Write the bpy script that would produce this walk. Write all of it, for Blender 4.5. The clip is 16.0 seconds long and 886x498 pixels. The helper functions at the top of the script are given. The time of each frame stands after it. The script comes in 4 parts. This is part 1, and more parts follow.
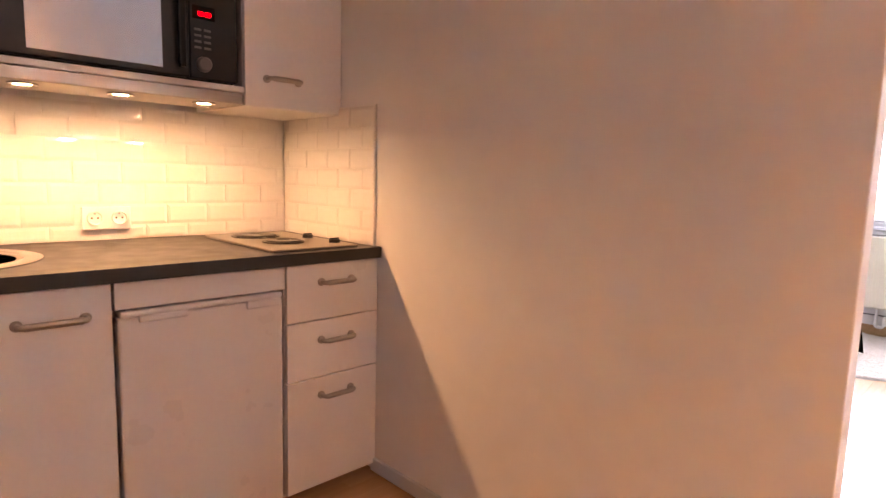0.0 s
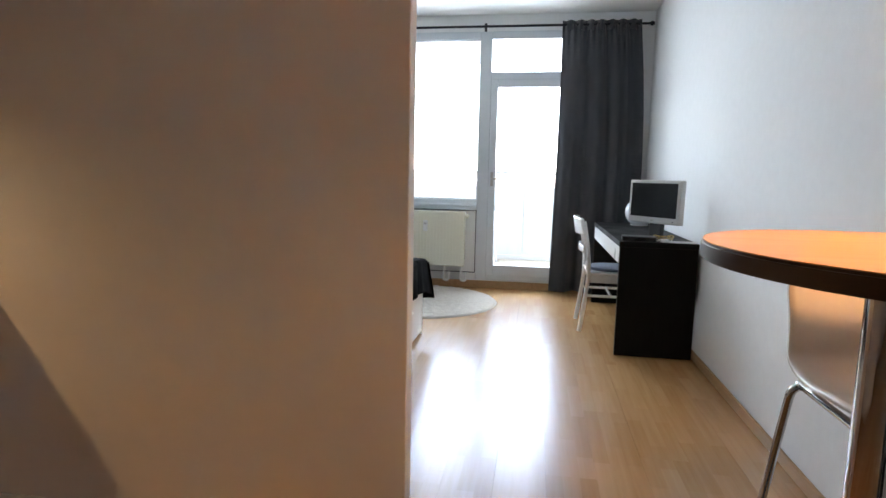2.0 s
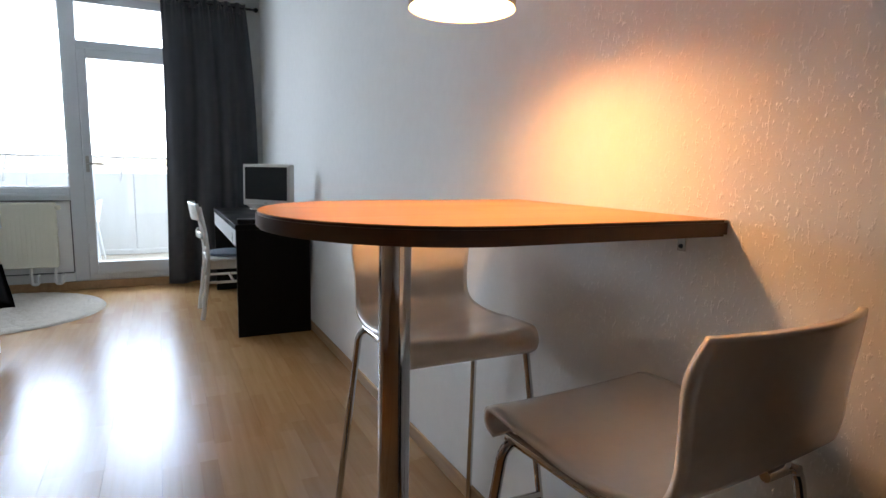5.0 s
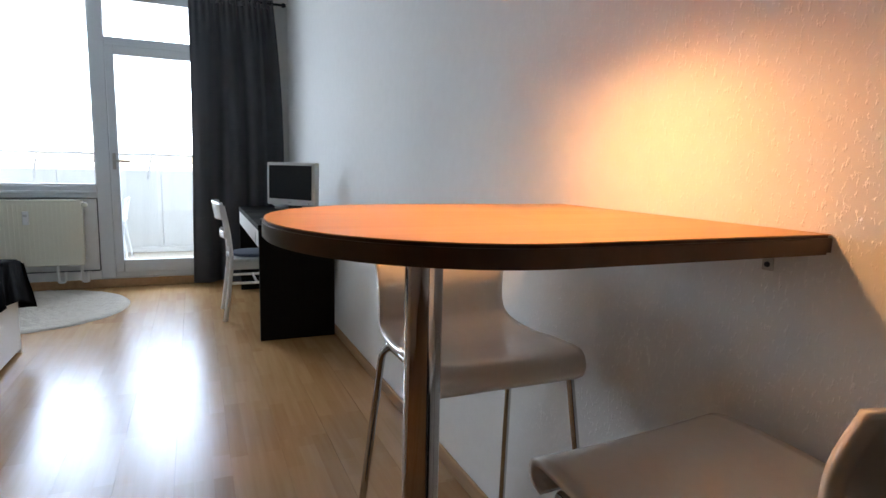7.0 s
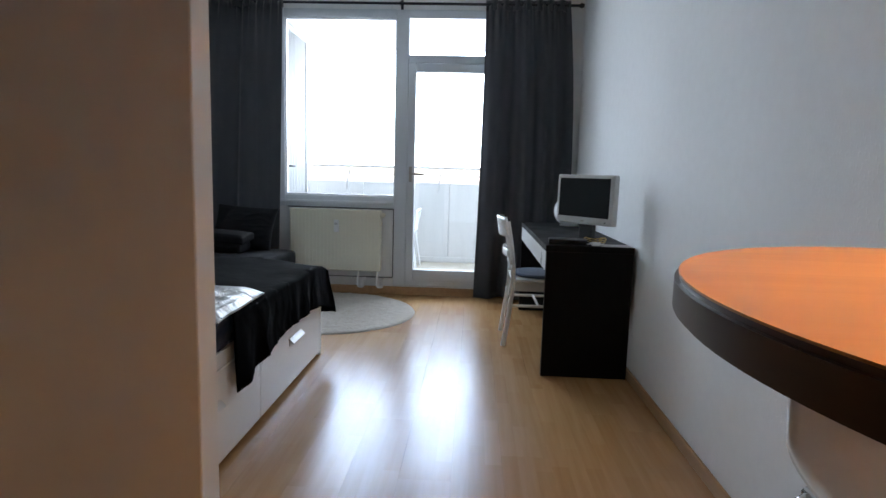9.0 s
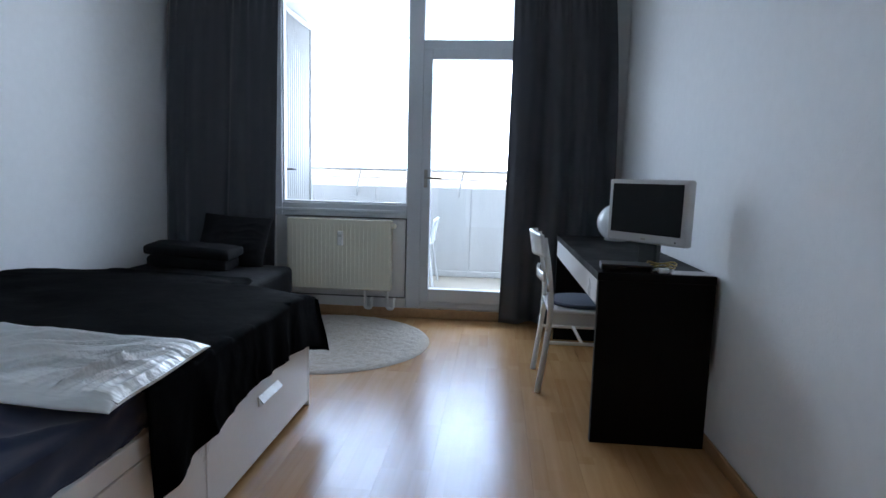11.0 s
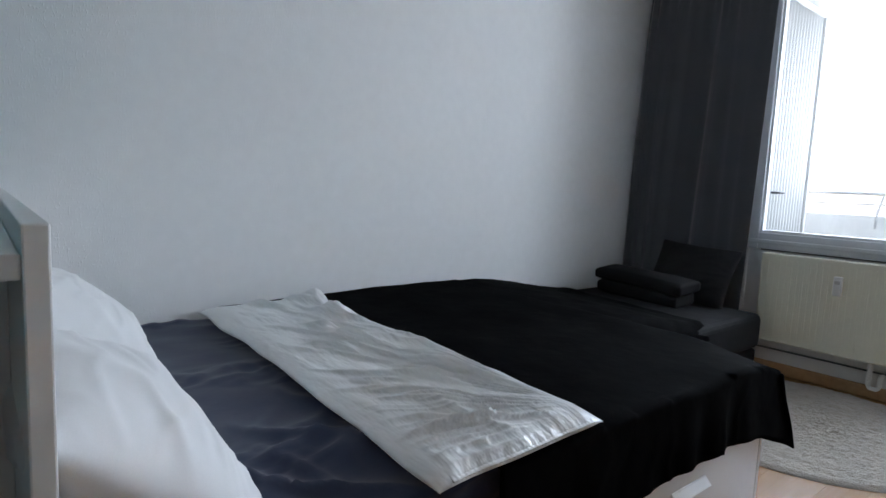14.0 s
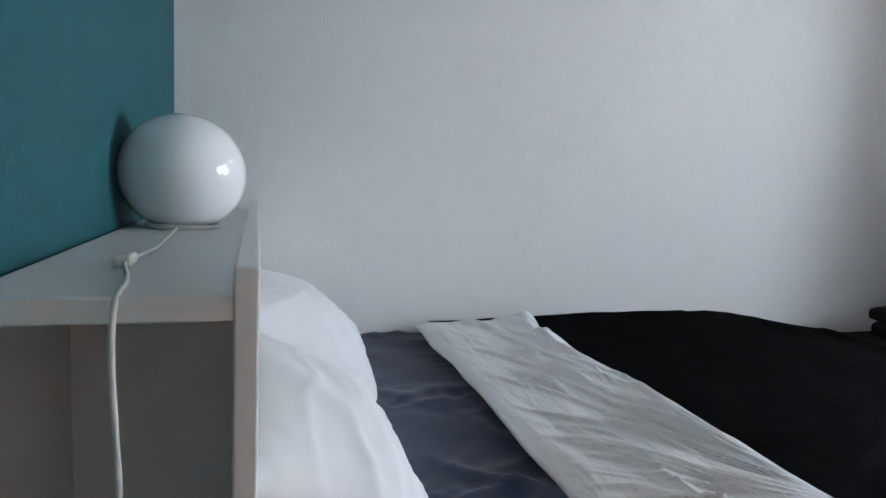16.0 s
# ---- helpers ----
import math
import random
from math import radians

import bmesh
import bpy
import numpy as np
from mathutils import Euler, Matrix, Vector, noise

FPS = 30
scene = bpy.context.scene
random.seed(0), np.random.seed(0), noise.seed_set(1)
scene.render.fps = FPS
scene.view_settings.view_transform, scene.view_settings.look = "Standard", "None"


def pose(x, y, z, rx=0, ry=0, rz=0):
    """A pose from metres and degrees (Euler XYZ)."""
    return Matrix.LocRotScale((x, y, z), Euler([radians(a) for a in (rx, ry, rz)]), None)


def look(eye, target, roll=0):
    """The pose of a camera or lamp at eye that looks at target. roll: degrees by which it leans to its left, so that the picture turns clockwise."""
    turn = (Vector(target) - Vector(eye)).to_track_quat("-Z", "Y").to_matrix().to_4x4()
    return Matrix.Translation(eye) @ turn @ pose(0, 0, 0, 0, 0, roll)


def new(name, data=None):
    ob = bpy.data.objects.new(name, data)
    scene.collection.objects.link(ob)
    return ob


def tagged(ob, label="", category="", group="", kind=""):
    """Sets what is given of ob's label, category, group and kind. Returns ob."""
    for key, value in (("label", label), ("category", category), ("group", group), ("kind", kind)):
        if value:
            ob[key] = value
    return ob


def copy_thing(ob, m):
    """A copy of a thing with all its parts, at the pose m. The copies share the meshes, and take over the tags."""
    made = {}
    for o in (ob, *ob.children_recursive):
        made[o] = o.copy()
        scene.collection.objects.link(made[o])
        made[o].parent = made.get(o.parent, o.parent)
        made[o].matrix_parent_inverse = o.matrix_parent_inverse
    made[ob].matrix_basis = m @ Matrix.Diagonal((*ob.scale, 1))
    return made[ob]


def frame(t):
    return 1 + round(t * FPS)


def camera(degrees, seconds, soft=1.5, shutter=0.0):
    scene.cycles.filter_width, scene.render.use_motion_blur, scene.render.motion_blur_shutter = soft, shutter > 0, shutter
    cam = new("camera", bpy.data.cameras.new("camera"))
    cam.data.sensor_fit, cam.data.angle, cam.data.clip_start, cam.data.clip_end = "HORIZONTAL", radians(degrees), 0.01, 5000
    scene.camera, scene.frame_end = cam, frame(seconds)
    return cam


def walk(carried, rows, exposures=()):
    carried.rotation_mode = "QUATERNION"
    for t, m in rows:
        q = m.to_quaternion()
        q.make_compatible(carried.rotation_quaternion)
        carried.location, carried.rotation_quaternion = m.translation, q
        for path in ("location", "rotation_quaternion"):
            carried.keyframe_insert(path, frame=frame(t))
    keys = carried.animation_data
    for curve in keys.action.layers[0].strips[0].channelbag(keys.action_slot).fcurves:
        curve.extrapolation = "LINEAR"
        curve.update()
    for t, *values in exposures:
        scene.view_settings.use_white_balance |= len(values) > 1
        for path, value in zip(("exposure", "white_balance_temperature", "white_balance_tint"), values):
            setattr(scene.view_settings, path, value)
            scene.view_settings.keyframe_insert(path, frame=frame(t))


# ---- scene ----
cam = camera(75.0, 16.0)
PATH = [
    (0, (-1.167, -5.669, 1.163), (-2.585, -4.28, 0.914), 1.6),
    (0.5, (-1.124, -5.687, 1.151), (-2.379, -4.148, 0.91), 1.6),
    (1, (-1.098, -5.759, 1.164), (-2.087, -4.038, 0.92), 1.6),
    (1.5, (-1.078, -5.829, 1.149), (-1.739, -3.958, 0.896), 1.4),
    (2, (-1.038, -5.9, 1.142), (-1.352, -3.941, 0.891), 1.2),
    (2.5, (-1.005, -5.94, 1.125), (-0.997, -3.957, 0.87), 1.2),
    (3, (-0.983, -5.954, 1.122), (-0.726, -3.988, 0.86), 1.3),
    (3.5, (-0.971, -5.981, 1.125), (-0.506, -4.053, 0.863), 1.2),
    (4, (-0.956, -6.032, 1.126), (-0.311, -4.158, 0.858), 1.1),
    (4.5, (-0.953, -6.029, 1.126), (-0.143, -4.219, 0.861), 1.1),
    (4.7, (-0.938, -6.022, 1.126), (-0.07, -4.228, 0.855), 0.9),
    (6.8, (-0.886, -5.892, 1.134), (-0.009, -4.116, 0.858), 1.5),
    (7, (-0.864, -5.851, 1.130), (-0.078, -4.033, 0.853), 1.4),
    (7.5, (-0.858, -5.743, 1.114), (-0.364, -3.825, 0.839), 1.6),
    (8, (-0.881, -5.643, 1.127), (-0.724, -3.666, 0.866), 1.6),
    (8.5, (-0.903, -5.485, 1.123), (-0.942, -3.503, 0.861), 1.7),
    (9, (-0.912, -5.296, 1.116), (-1.013, -3.314, 0.864), 1.6),
    (9.2, (-0.917, -5.234, 1.113), (-1.009, -3.248, 0.873), 1.6),
    (11.3, (-0.944, -4.482, 1.13), (-1.17, -2.508, 0.886), 1.5),
    (11.5, (-0.94, -4.454, 1.135), (-1.232, -2.49, 0.889), 1.6),
    (12, (-0.954, -4.342, 1.134), (-1.467, -2.424, 0.89), 1.8),
    (12.5, (-0.969, -4.226, 1.135), (-1.728, -2.392, 0.893), 2.1),
    (13, (-0.96, -4.145, 1.146), (-2.088, -2.512, 0.896), 2.5),
    (13.5, (-0.987, -4.059, 1.140), (-2.421, -2.685, 0.909), 2.8),
    (14, (-1.047, -4.015, 1.128), (-2.581, -2.753, 0.903), 2.6),
    (14.5, (-1.102, -3.985, 1.126), (-2.650, -2.738, 0.907), 2.5),
    (15, (-1.118, -3.959, 1.137), (-2.775, -2.861, 0.918), 2.6),
    (15.5, (-1.125, -3.947, 1.156), (-2.939, -3.136, 0.929), 2.9),
    (16, (-1.145, -3.951, 1.169), (-3.034, -3.335, 0.942), 2.9),
]
EXPOSURES = [(0.0, 4.26, 8800, 41), (0.5, 4.14, 8700, 36), (1.0, 3.52, 8150, 27), (1.5, 3.14, 7800, 24), (2.0, 3.06, 7800, 17), (2.5, 3.0, 7800, 16), (3.5, 2.82, 7700, 16),
             (4.5, 2.62, 7650, 17), (7.0, 2.54, 7600, 17), (9.0, 2.27, 7350, 17), (11.5, 2.0, 6650, 17), (12.5, 2.08, 6600, 17), (13.5, 2.09, 7250, 18), (16.0, 2.32, 7900, 20)]
walk(cam, [(t, look(eye, target, roll)) for t, eye, target, roll in PATH], EXPOSURES)

# ---- daylight ----
SUN_EL, SUN_ROT = radians(50), radians(205)
world = bpy.data.worlds.new("sky")
scene.world = world
world.use_nodes = True
wn = world.node_tree.nodes
sky = wn.new("ShaderNodeTexSky")
sky.sky_type, sky.sun_disc = "NISHITA", False
sky.sun_elevation, sky.sun_rotation = SUN_EL, SUN_ROT
wn["Background"].inputs[1].default_value = 0.15
world.node_tree.links.new(sky.outputs[0], wn["Background"].inputs[0])
sun = new("sun", bpy.data.lights.new("sun", "SUN"))
sun.data.energy, sun.data.angle, sun.data.color = 2.5, radians(0.6), (1.0, 0.95, 0.88)
sun_dir = Vector((math.sin(SUN_ROT) * math.cos(SUN_EL), math.cos(SUN_ROT) * math.cos(SUN_EL), math.sin(SUN_EL)))
sun.matrix_world = look(sun_dir * 20, (0, 0, 0))


def lamp(name, kind, at, watts, colour, target=None, **more):
    ob = new(name, bpy.data.lights.new(name, kind))
    ob.data.energy, ob.data.color = watts, colour
    ob.matrix_world = look(at, target) if target else Matrix.Translation(at)
    for key, value in more.items():
        if key == "size":
            ob.data.shadow_soft_size = value
        if key == "cone":
            ob.data.spot_size, ob.data.spot_blend = radians(value), 0.6
    return ob


WARM = (1.0, 0.46, 0.22)
WALL_L, WALL_R, BACK, CEIL = -3.585, 0.0, -9.0, 2.72
PART_N, PART_S, PART_END = -4.253, -4.331, -1.388
# under-cabinet spots and the pendant's bulb
SPOTS = [(-3.203, -5.356), (-3.203, -5.108), (-3.203, -4.859)]
for i, (sx, sy) in enumerate(SPOTS):
    lamp("spot_bulb", "SPOT", (sx, sy, 1.366), 0.155, (1.0, 0.35, 0.095), (sx, sy, 0), size=0.025, cone=150)
lamp("pendant_bulb", "POINT", (-0.38, -4.967, 1.492), 2.3, (1.0, 0.53, 0.23), size=0.04)

# sky light in the balcony's opening, above its parapet
DAY = (0.56, 0.765, 1.0)


def sky_light(x0, x1, z0, z1, watts):
    ob = new("sky_light", bpy.data.lights.new("sky_light", "AREA"))
    ob.data.shape, ob.data.size, ob.data.size_y, ob.data.energy, ob.data.color = "RECTANGLE", x1 - x0, z1 - z0, watts, DAY
    at = Vector(((x0 + x1) / 2, 1.60, (z0 + z1) / 2))
    ob.matrix_world = look(at, at + Vector((0, -1, 0)))


sky_light(-4.0, 0.35, 1.22, 2.55, 57.0)

# ---- materials ----
def material(name, colour, rough=0.5, metal=0.0, vary=0.08, scale=6.0, bump=0.0, bump_scale=120.0, coat=0.0, spec=0.5, detail=4.0, fine=60.0, stretch=(1, 1, 1), sheen=0.0, coords="Object"):
    m = bpy.data.materials.new(name)
    m.use_nodes = True
    n, l = m.node_tree.nodes, m.node_tree.links
    b = n["Principled BSDF"]
    b.inputs["Roughness"].default_value, b.inputs["Metallic"].default_value = rough, metal
    b.inputs["Coat Weight"].default_value, b.inputs["Specular IOR Level"].default_value = coat, spec
    b.inputs["Sheen Weight"].default_value = sheen
    co = n.new("ShaderNodeTexCoord")
    mp = n.new("ShaderNodeMapping")
    mp.inputs["Scale"].default_value = stretch
    l.new(co.outputs[coords], mp.inputs[0])
    big, small = n.new("ShaderNodeTexNoise"), n.new("ShaderNodeTexNoise")
    big.inputs["Scale"].default_value, big.inputs["Detail"].default_value = scale, detail
    small.inputs["Scale"].default_value, small.inputs["Detail"].default_value = fine, 3
    l.new(mp.outputs[0], big.inputs["Vector"])
    l.new(mp.outputs[0], small.inputs["Vector"])
    add = n.new("ShaderNodeMath")
    add.operation = "ADD"
    l.new(big.outputs[0], add.inputs[0])
    l.new(small.outputs[0], add.inputs[1])
    ramp = n.new("ShaderNodeMapRange")
    ramp.inputs[1].default_value, ramp.inputs[2].default_value = 0.6, 1.4
    ramp.inputs[3].default_value, ramp.inputs[4].default_value = 1 - vary, 1 + vary
    l.new(add.outputs[0], ramp.inputs[0])
    mul = n.new("ShaderNodeVectorMath")
    mul.operation = "SCALE"
    mul.inputs[0].default_value = colour
    l.new(ramp.outputs[0], mul.inputs["Scale"])
    l.new(mul.outputs[0], b.inputs["Base Color"])
    rr = n.new("ShaderNodeMapRange")
    rr.inputs[1].default_value, rr.inputs[2].default_value = 0.3, 0.7
    rr.inputs[3].default_value, rr.inputs[4].default_value = max(rough * 0.85, 0.02), min(rough * 1.15, 1)
    l.new(big.outputs[0], rr.inputs[0])
    l.new(rr.outputs[0], b.inputs["Roughness"])
    if bump:
        t = n.new("ShaderNodeTexNoise")
        t.inputs["Scale"].default_value, t.inputs["Detail"].default_value = bump_scale, 3
        l.new(mp.outputs[0], t.inputs["Vector"])
        k = n.new("ShaderNodeBump")
        k.inputs["Strength"].default_value, k.inputs["Distance"].default_value = 1.0, bump
        l.new(t.outputs[0], k.inputs["Height"])
        l.new(k.outputs[0], b.inputs["Normal"])
    return m


def glowing(name, colour, strength):
    m = material(name, colour)
    b = m.node_tree.nodes["Principled BSDF"]
    b.inputs["Emission Color"].default_value = (*colour, 1)
    b.inputs["Emission Strength"].default_value = strength
    return m


def woodchip(name, colour, depth=0.0022, scale=75.0):
    """Painted woodchip wallpaper: scattered chips under a coat of paint."""
    m = material(name, colour, 0.75, vary=0.03, scale=1.3, fine=20, spec=0.3)
    n, l = m.node_tree.nodes, m.node_tree.links
    co, b = n["Texture Coordinate"], n["Principled BSDF"]
    v, t = n.new("ShaderNodeTexNoise"), n.new("ShaderNodeTexNoise")
    v.inputs["Scale"].default_value, v.inputs["Detail"].default_value, v.inputs["Roughness"].default_value = scale, 2.5, 0.6
    t.inputs["Scale"].default_value, t.inputs["Detail"].default_value = 9, 2
    mp = n.new("ShaderNodeMapping")
    mp.inputs["Scale"].default_value = (1, 1, 0.45)
    l.new(co.outputs["Object"], mp.inputs[0])
    l.new(mp.outputs[0], v.inputs["Vector"])
    l.new(co.outputs["Object"], t.inputs["Vector"])
    r = n.new("ShaderNodeMapRange")
    r.interpolation_type = "SMOOTHSTEP"
    r.inputs[1].default_value, r.inputs[2].default_value = 0.55, 0.70
    l.new(v.outputs[0], r.inputs[0])
    a = n.new("ShaderNodeMath")
    a.operation = "MULTIPLY_ADD"
    a.inputs[1].default_value = 0.35
    l.new(t.outputs[0], a.inputs[0])
    l.new(r.outputs[0], a.inputs[2])
    k = n.new("ShaderNodeBump")
    k.inputs["Strength"].default_value, k.inputs["Distance"].default_value = 1.0, depth
    l.new(a.outputs[0], k.inputs["Height"])
    l.new(k.outputs[0], b.inputs["Normal"])
    return m


def planked(name, light, dark, grain=(40, 2.2, 40), rough=0.3, strip=None, spread=0.5, coat=0.0, across=False):
    """Wood with grain along y; strip=(length, width) prints staves on it."""
    m = bpy.data.materials.new(name)
    m.use_nodes = True
    n, l = m.node_tree.nodes, m.node_tree.links
    b = n["Principled BSDF"]
    b.inputs["Coat Weight"].default_value, b.inputs["Coat Roughness"].default_value = coat, 0.12
    co, mp, g = n.new("ShaderNodeTexCoord"), n.new("ShaderNodeMapping"), n.new("ShaderNodeTexNoise")
    mp.inputs["Scale"].default_value = grain
    g.inputs["Scale"].default_value, g.inputs["Detail"].default_value = 1.0, 5
    l.new(mp.outputs[0], g.inputs["Vector"])
    info = n.new("ShaderNodeObjectInfo")
    far = n.new("ShaderNodeMath")
    far.operation = "MULTIPLY"
    far.inputs[1].default_value = 37.0
    l.new(info.outputs["Random"], far.inputs[0])
    off = n.new("ShaderNodeCombineXYZ")
    l.new(far.outputs[0], off.inputs["Y"])
    put = n.new("ShaderNodeVectorMath")
    put.operation = "ADD"
    l.new(co.outputs["Object"], put.inputs[0])
    l.new(off.outputs[0], put.inputs[1])
    l.new(put.outputs[0], mp.inputs[0])
    total = n.new("ShaderNodeMath")
    total.operation = "MULTIPLY_ADD"
    total.inputs[1].default_value = spread * 0.5
    l.new(info.outputs["Random"], total.inputs[0])
    l.new(g.outputs[0], total.inputs[2])
    last = total
    if strip:
        sep, com = n.new("ShaderNodeSeparateXYZ"), n.new("ShaderNodeCombineXYZ")
        l.new(put.outputs[0], sep.inputs[0])
        l.new(sep.outputs["X" if across else "Y"], com.inputs["X"])
        l.new(sep.outputs["Y" if across else "X"], com.inputs["Y"])
        br = n.new("ShaderNodeTexBrick")
        br.offset, br.offset_frequency = 0.37, 2
        br.inputs["Scale"].default_value, br.inputs["Brick Width"].default_value, br.inputs["Row Height"].default_value = 1.0, *strip
        br.inputs["Mortar Size"].default_value, br.inputs["Bias"].default_value = 0.0, 0.0
        br.inputs["Color1"].default_value, br.inputs["Color2"].default_value = (0, 0, 0, 1), (1, 1, 1, 1)
        l.new(com.outputs[0], br.inputs["Vector"])
        last = n.new("ShaderNodeMath")
        last.operation = "MULTIPLY_ADD"
        last.inputs[1].default_value = spread
        l.new(br.outputs[0], last.inputs[0])
        l.new(total.outputs[0], last.inputs[2])
    r = n.new("ShaderNodeMapRange")
    r.inputs[1].default_value, r.inputs[2].default_value = 0.3, 0.75 + spread * (1.3 if strip else 0.4)
    l.new(last.outputs[0], r.inputs[0])
    mix = n.new("ShaderNodeMix")
    mix.data_type = "RGBA"
    mix.inputs["A"].default_value, mix.inputs["B"].default_value = (*light, 1), (*dark, 1)
    l.new(r.outputs[0], mix.inputs["Factor"])
    l.new(mix.outputs["Result"], b.inputs["Base Color"])
    q = n.new("ShaderNodeTexNoise")
    q.inputs["Scale"].default_value = 3.0
    l.new(co.outputs["Object"], q.inputs["Vector"])
    rr = n.new("ShaderNodeMapRange")
    rr.inputs[3].default_value, rr.inputs[4].default_value = rough * 0.8, rough * 1.2
    l.new(q.outputs[0], rr.inputs[0])
    l.new(rr.outputs[0], b.inputs["Roughness"])
    k = n.new("ShaderNodeBump")
    k.inputs["Strength"].default_value, k.inputs["Distance"].default_value = 0.25, 0.0004
    l.new(g.outputs[0], k.inputs["Height"])
    l.new(k.outputs[0], b.inputs["Normal"])
    return m


def glass(name, colour=(1, 1, 1), rough=0.0):
    m = bpy.data.materials.new(name)
    m.use_nodes = True
    b = m.node_tree.nodes["Principled BSDF"]
    b.inputs["Transmission Weight"].default_value, b.inputs["Roughness"].default_value, b.inputs["IOR"].default_value = 1.0, rough, 1.45
    b.inputs["Base Color"].default_value = (*colour, 1)
    return m


WALLPAPER = woodchip("white_woodchip", (0.80, 0.80, 0.79), 0.0007, 140.0)
PLASTER = material("white_smooth_plaster", (0.80, 0.79, 0.77), 0.8, vary=0.025, scale=1.6, fine=14, bump=0.0008, bump_scale=9, spec=0.3)
TEAL = woodchip("teal_paint", (0.005, 0.098, 0.114), 0.0005)
CEILING = material("ceiling_paint", (0.82, 0.82, 0.80), 0.85, vary=0.02, bump=0.0006, bump_scale=160)
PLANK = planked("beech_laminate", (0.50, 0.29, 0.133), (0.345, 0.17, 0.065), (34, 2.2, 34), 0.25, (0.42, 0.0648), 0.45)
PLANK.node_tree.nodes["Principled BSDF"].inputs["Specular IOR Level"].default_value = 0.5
# blue tint puts the sky's cast into the gloss; the boards are not blue
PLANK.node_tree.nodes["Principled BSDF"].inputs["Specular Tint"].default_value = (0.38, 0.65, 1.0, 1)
SKIRT = planked("skirting_beech", (0.50, 0.30, 0.15), (0.36, 0.19, 0.08), (30, 3, 30), 0.4)
TABLE_TOP = planked("table_wood", (0.62, 0.34, 0.12), (0.50, 0.245, 0.075), (3.0, 45, 30), 0.38, (0.9, 0.085), 0.4, across=True)
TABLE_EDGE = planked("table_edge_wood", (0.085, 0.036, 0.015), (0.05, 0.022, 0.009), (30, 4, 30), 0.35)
UPVC = material("white_upvc", (0.78, 0.79, 0.80), 0.35, vary=0.02)
GREY_FRAME = material("grey_window_frame", (0.62, 0.65, 0.68), 0.4, vary=0.03)
RAD = material("radiator_enamel", (0.76, 0.73, 0.60), 0.35, vary=0.03)
WHITE = material("white_melamine", (0.80, 0.79, 0.77), 0.32, vary=0.025, scale=3)
WHITE_GLOSS = material("white_gloss", (0.82, 0.81, 0.79), 0.15, vary=0.02)
FRIDGE = material("fridge_enamel", (0.76, 0.76, 0.76), 0.3, vary=0.02)
PLASTIC = material("white_plastic", (0.80, 0.80, 0.78), 0.3, vary=0.02)
WORKTOP = material("black_worktop", (0.016, 0.015, 0.015), 0.40, vary=0.12, scale=12, fine=300, bump=0.00006, bump_scale=400)
BLACKBROWN = material("black_brown_veneer", (0.0042, 0.0038, 0.0037), 0.5, spec=0.10, vary=0.3, scale=4, fine=50, stretch=(1, 1, 0.1), bump=0.0002, bump_scale=180)
BLACK = material("black_plastic", (0.012, 0.012, 0.013), 0.35, vary=0.15)
BLACK_GLOSS = material("black_glass", (0.008, 0.008, 0.009), 0.06, vary=0.1)
BLACK_SCREEN = material("matt_screen", (0.006, 0.006, 0.007), 0.35, vary=0.1, spec=0.2)
CHROME = material("chrome", (0.52, 0.515, 0.51), 0.08, 1.0, vary=0.03)
STEEL = material("brushed_steel", (0.42, 0.39, 0.35), 0.33, 1.0, vary=0.06, fine=200, stretch=(1, 0.05, 1))
SILVER = material("silver_plastic", (0.56, 0.54, 0.52), 0.4, 0.2, vary=0.04)
DARK_METAL = material("dark_metal", (0.03, 0.03, 0.035), 0.4, 0.8, vary=0.1)
STOOL = material("beige_lacquer", (0.80, 0.75, 0.69), 0.22, vary=0.03, coat=0.3)
CURTAIN = material("grey_curtain_cloth", (0.044, 0.046, 0.054), 0.9, vary=0.12, scale=5, fine=700, bump=0.0004, bump_scale=900, sheen=0.3)
NAVY = material("navy_sheet", (0.020, 0.031, 0.072), 0.85, vary=0.12, scale=7, fine=500, bump=0.0012, bump_scale=16, sheen=0.2)
BLACK_CLOTH = material("black_velour", (0.0016, 0.0016, 0.0018), 1.0, vary=0.2, scale=9, fine=400, bump=0.003, bump_scale=14, spec=0.02)
WHITE_CLOTH = material("white_cotton", (0.80, 0.80, 0.80), 0.85, vary=0.03, fine=400, bump=0.0012, bump_scale=14, sheen=0.1)
DUVET = material("white_sateen", (0.76, 0.76, 0.755), 0.42, vary=0.03, fine=120, bump=0.017, bump_scale=19, stretch=(0.26, 1, 1), coat=0.1, sheen=0.15)
GREY_KEY = material("grey_keys", (0.17, 0.17, 0.175), 0.5, vary=0.05)
SEAL = material("dark_seal", (0.10, 0.10, 0.105), 0.6, vary=0.1)
HOTPLATE = material("cast_hotplate", (0.07, 0.065, 0.06), 0.28, 0.5, vary=0.15)
GREY_CLOTH = material("charcoal_cloth", (0.012, 0.012, 0.0135), 0.95, vary=0.15, fine=600, bump=0.002, bump_scale=22, spec=0.15)
RUG = material("cream_rug_pile", (0.37, 0.32, 0.265), 0.95, vary=0.22, scale=22, fine=160, sheen=0.3, bump=0.006, bump_scale=140)
TILE = material("white_metro_tile", (0.80, 0.78, 0.74), 0.08, vary=0.03, coat=0.4)
GROUT = material("grout", (0.80, 0.78, 0.74), 0.9, vary=0.08)
CONCRETE = material("painted_concrete", (0.56, 0.56, 0.55), 0.85, vary=0.10, scale=3, fine=40, stretch=(3, 3, 0.4), bump=0.001)
SCREED = material("weathered_screed", (0.40, 0.36, 0.30), 0.9, vary=0.15, scale=4, fine=60, bump=0.001)
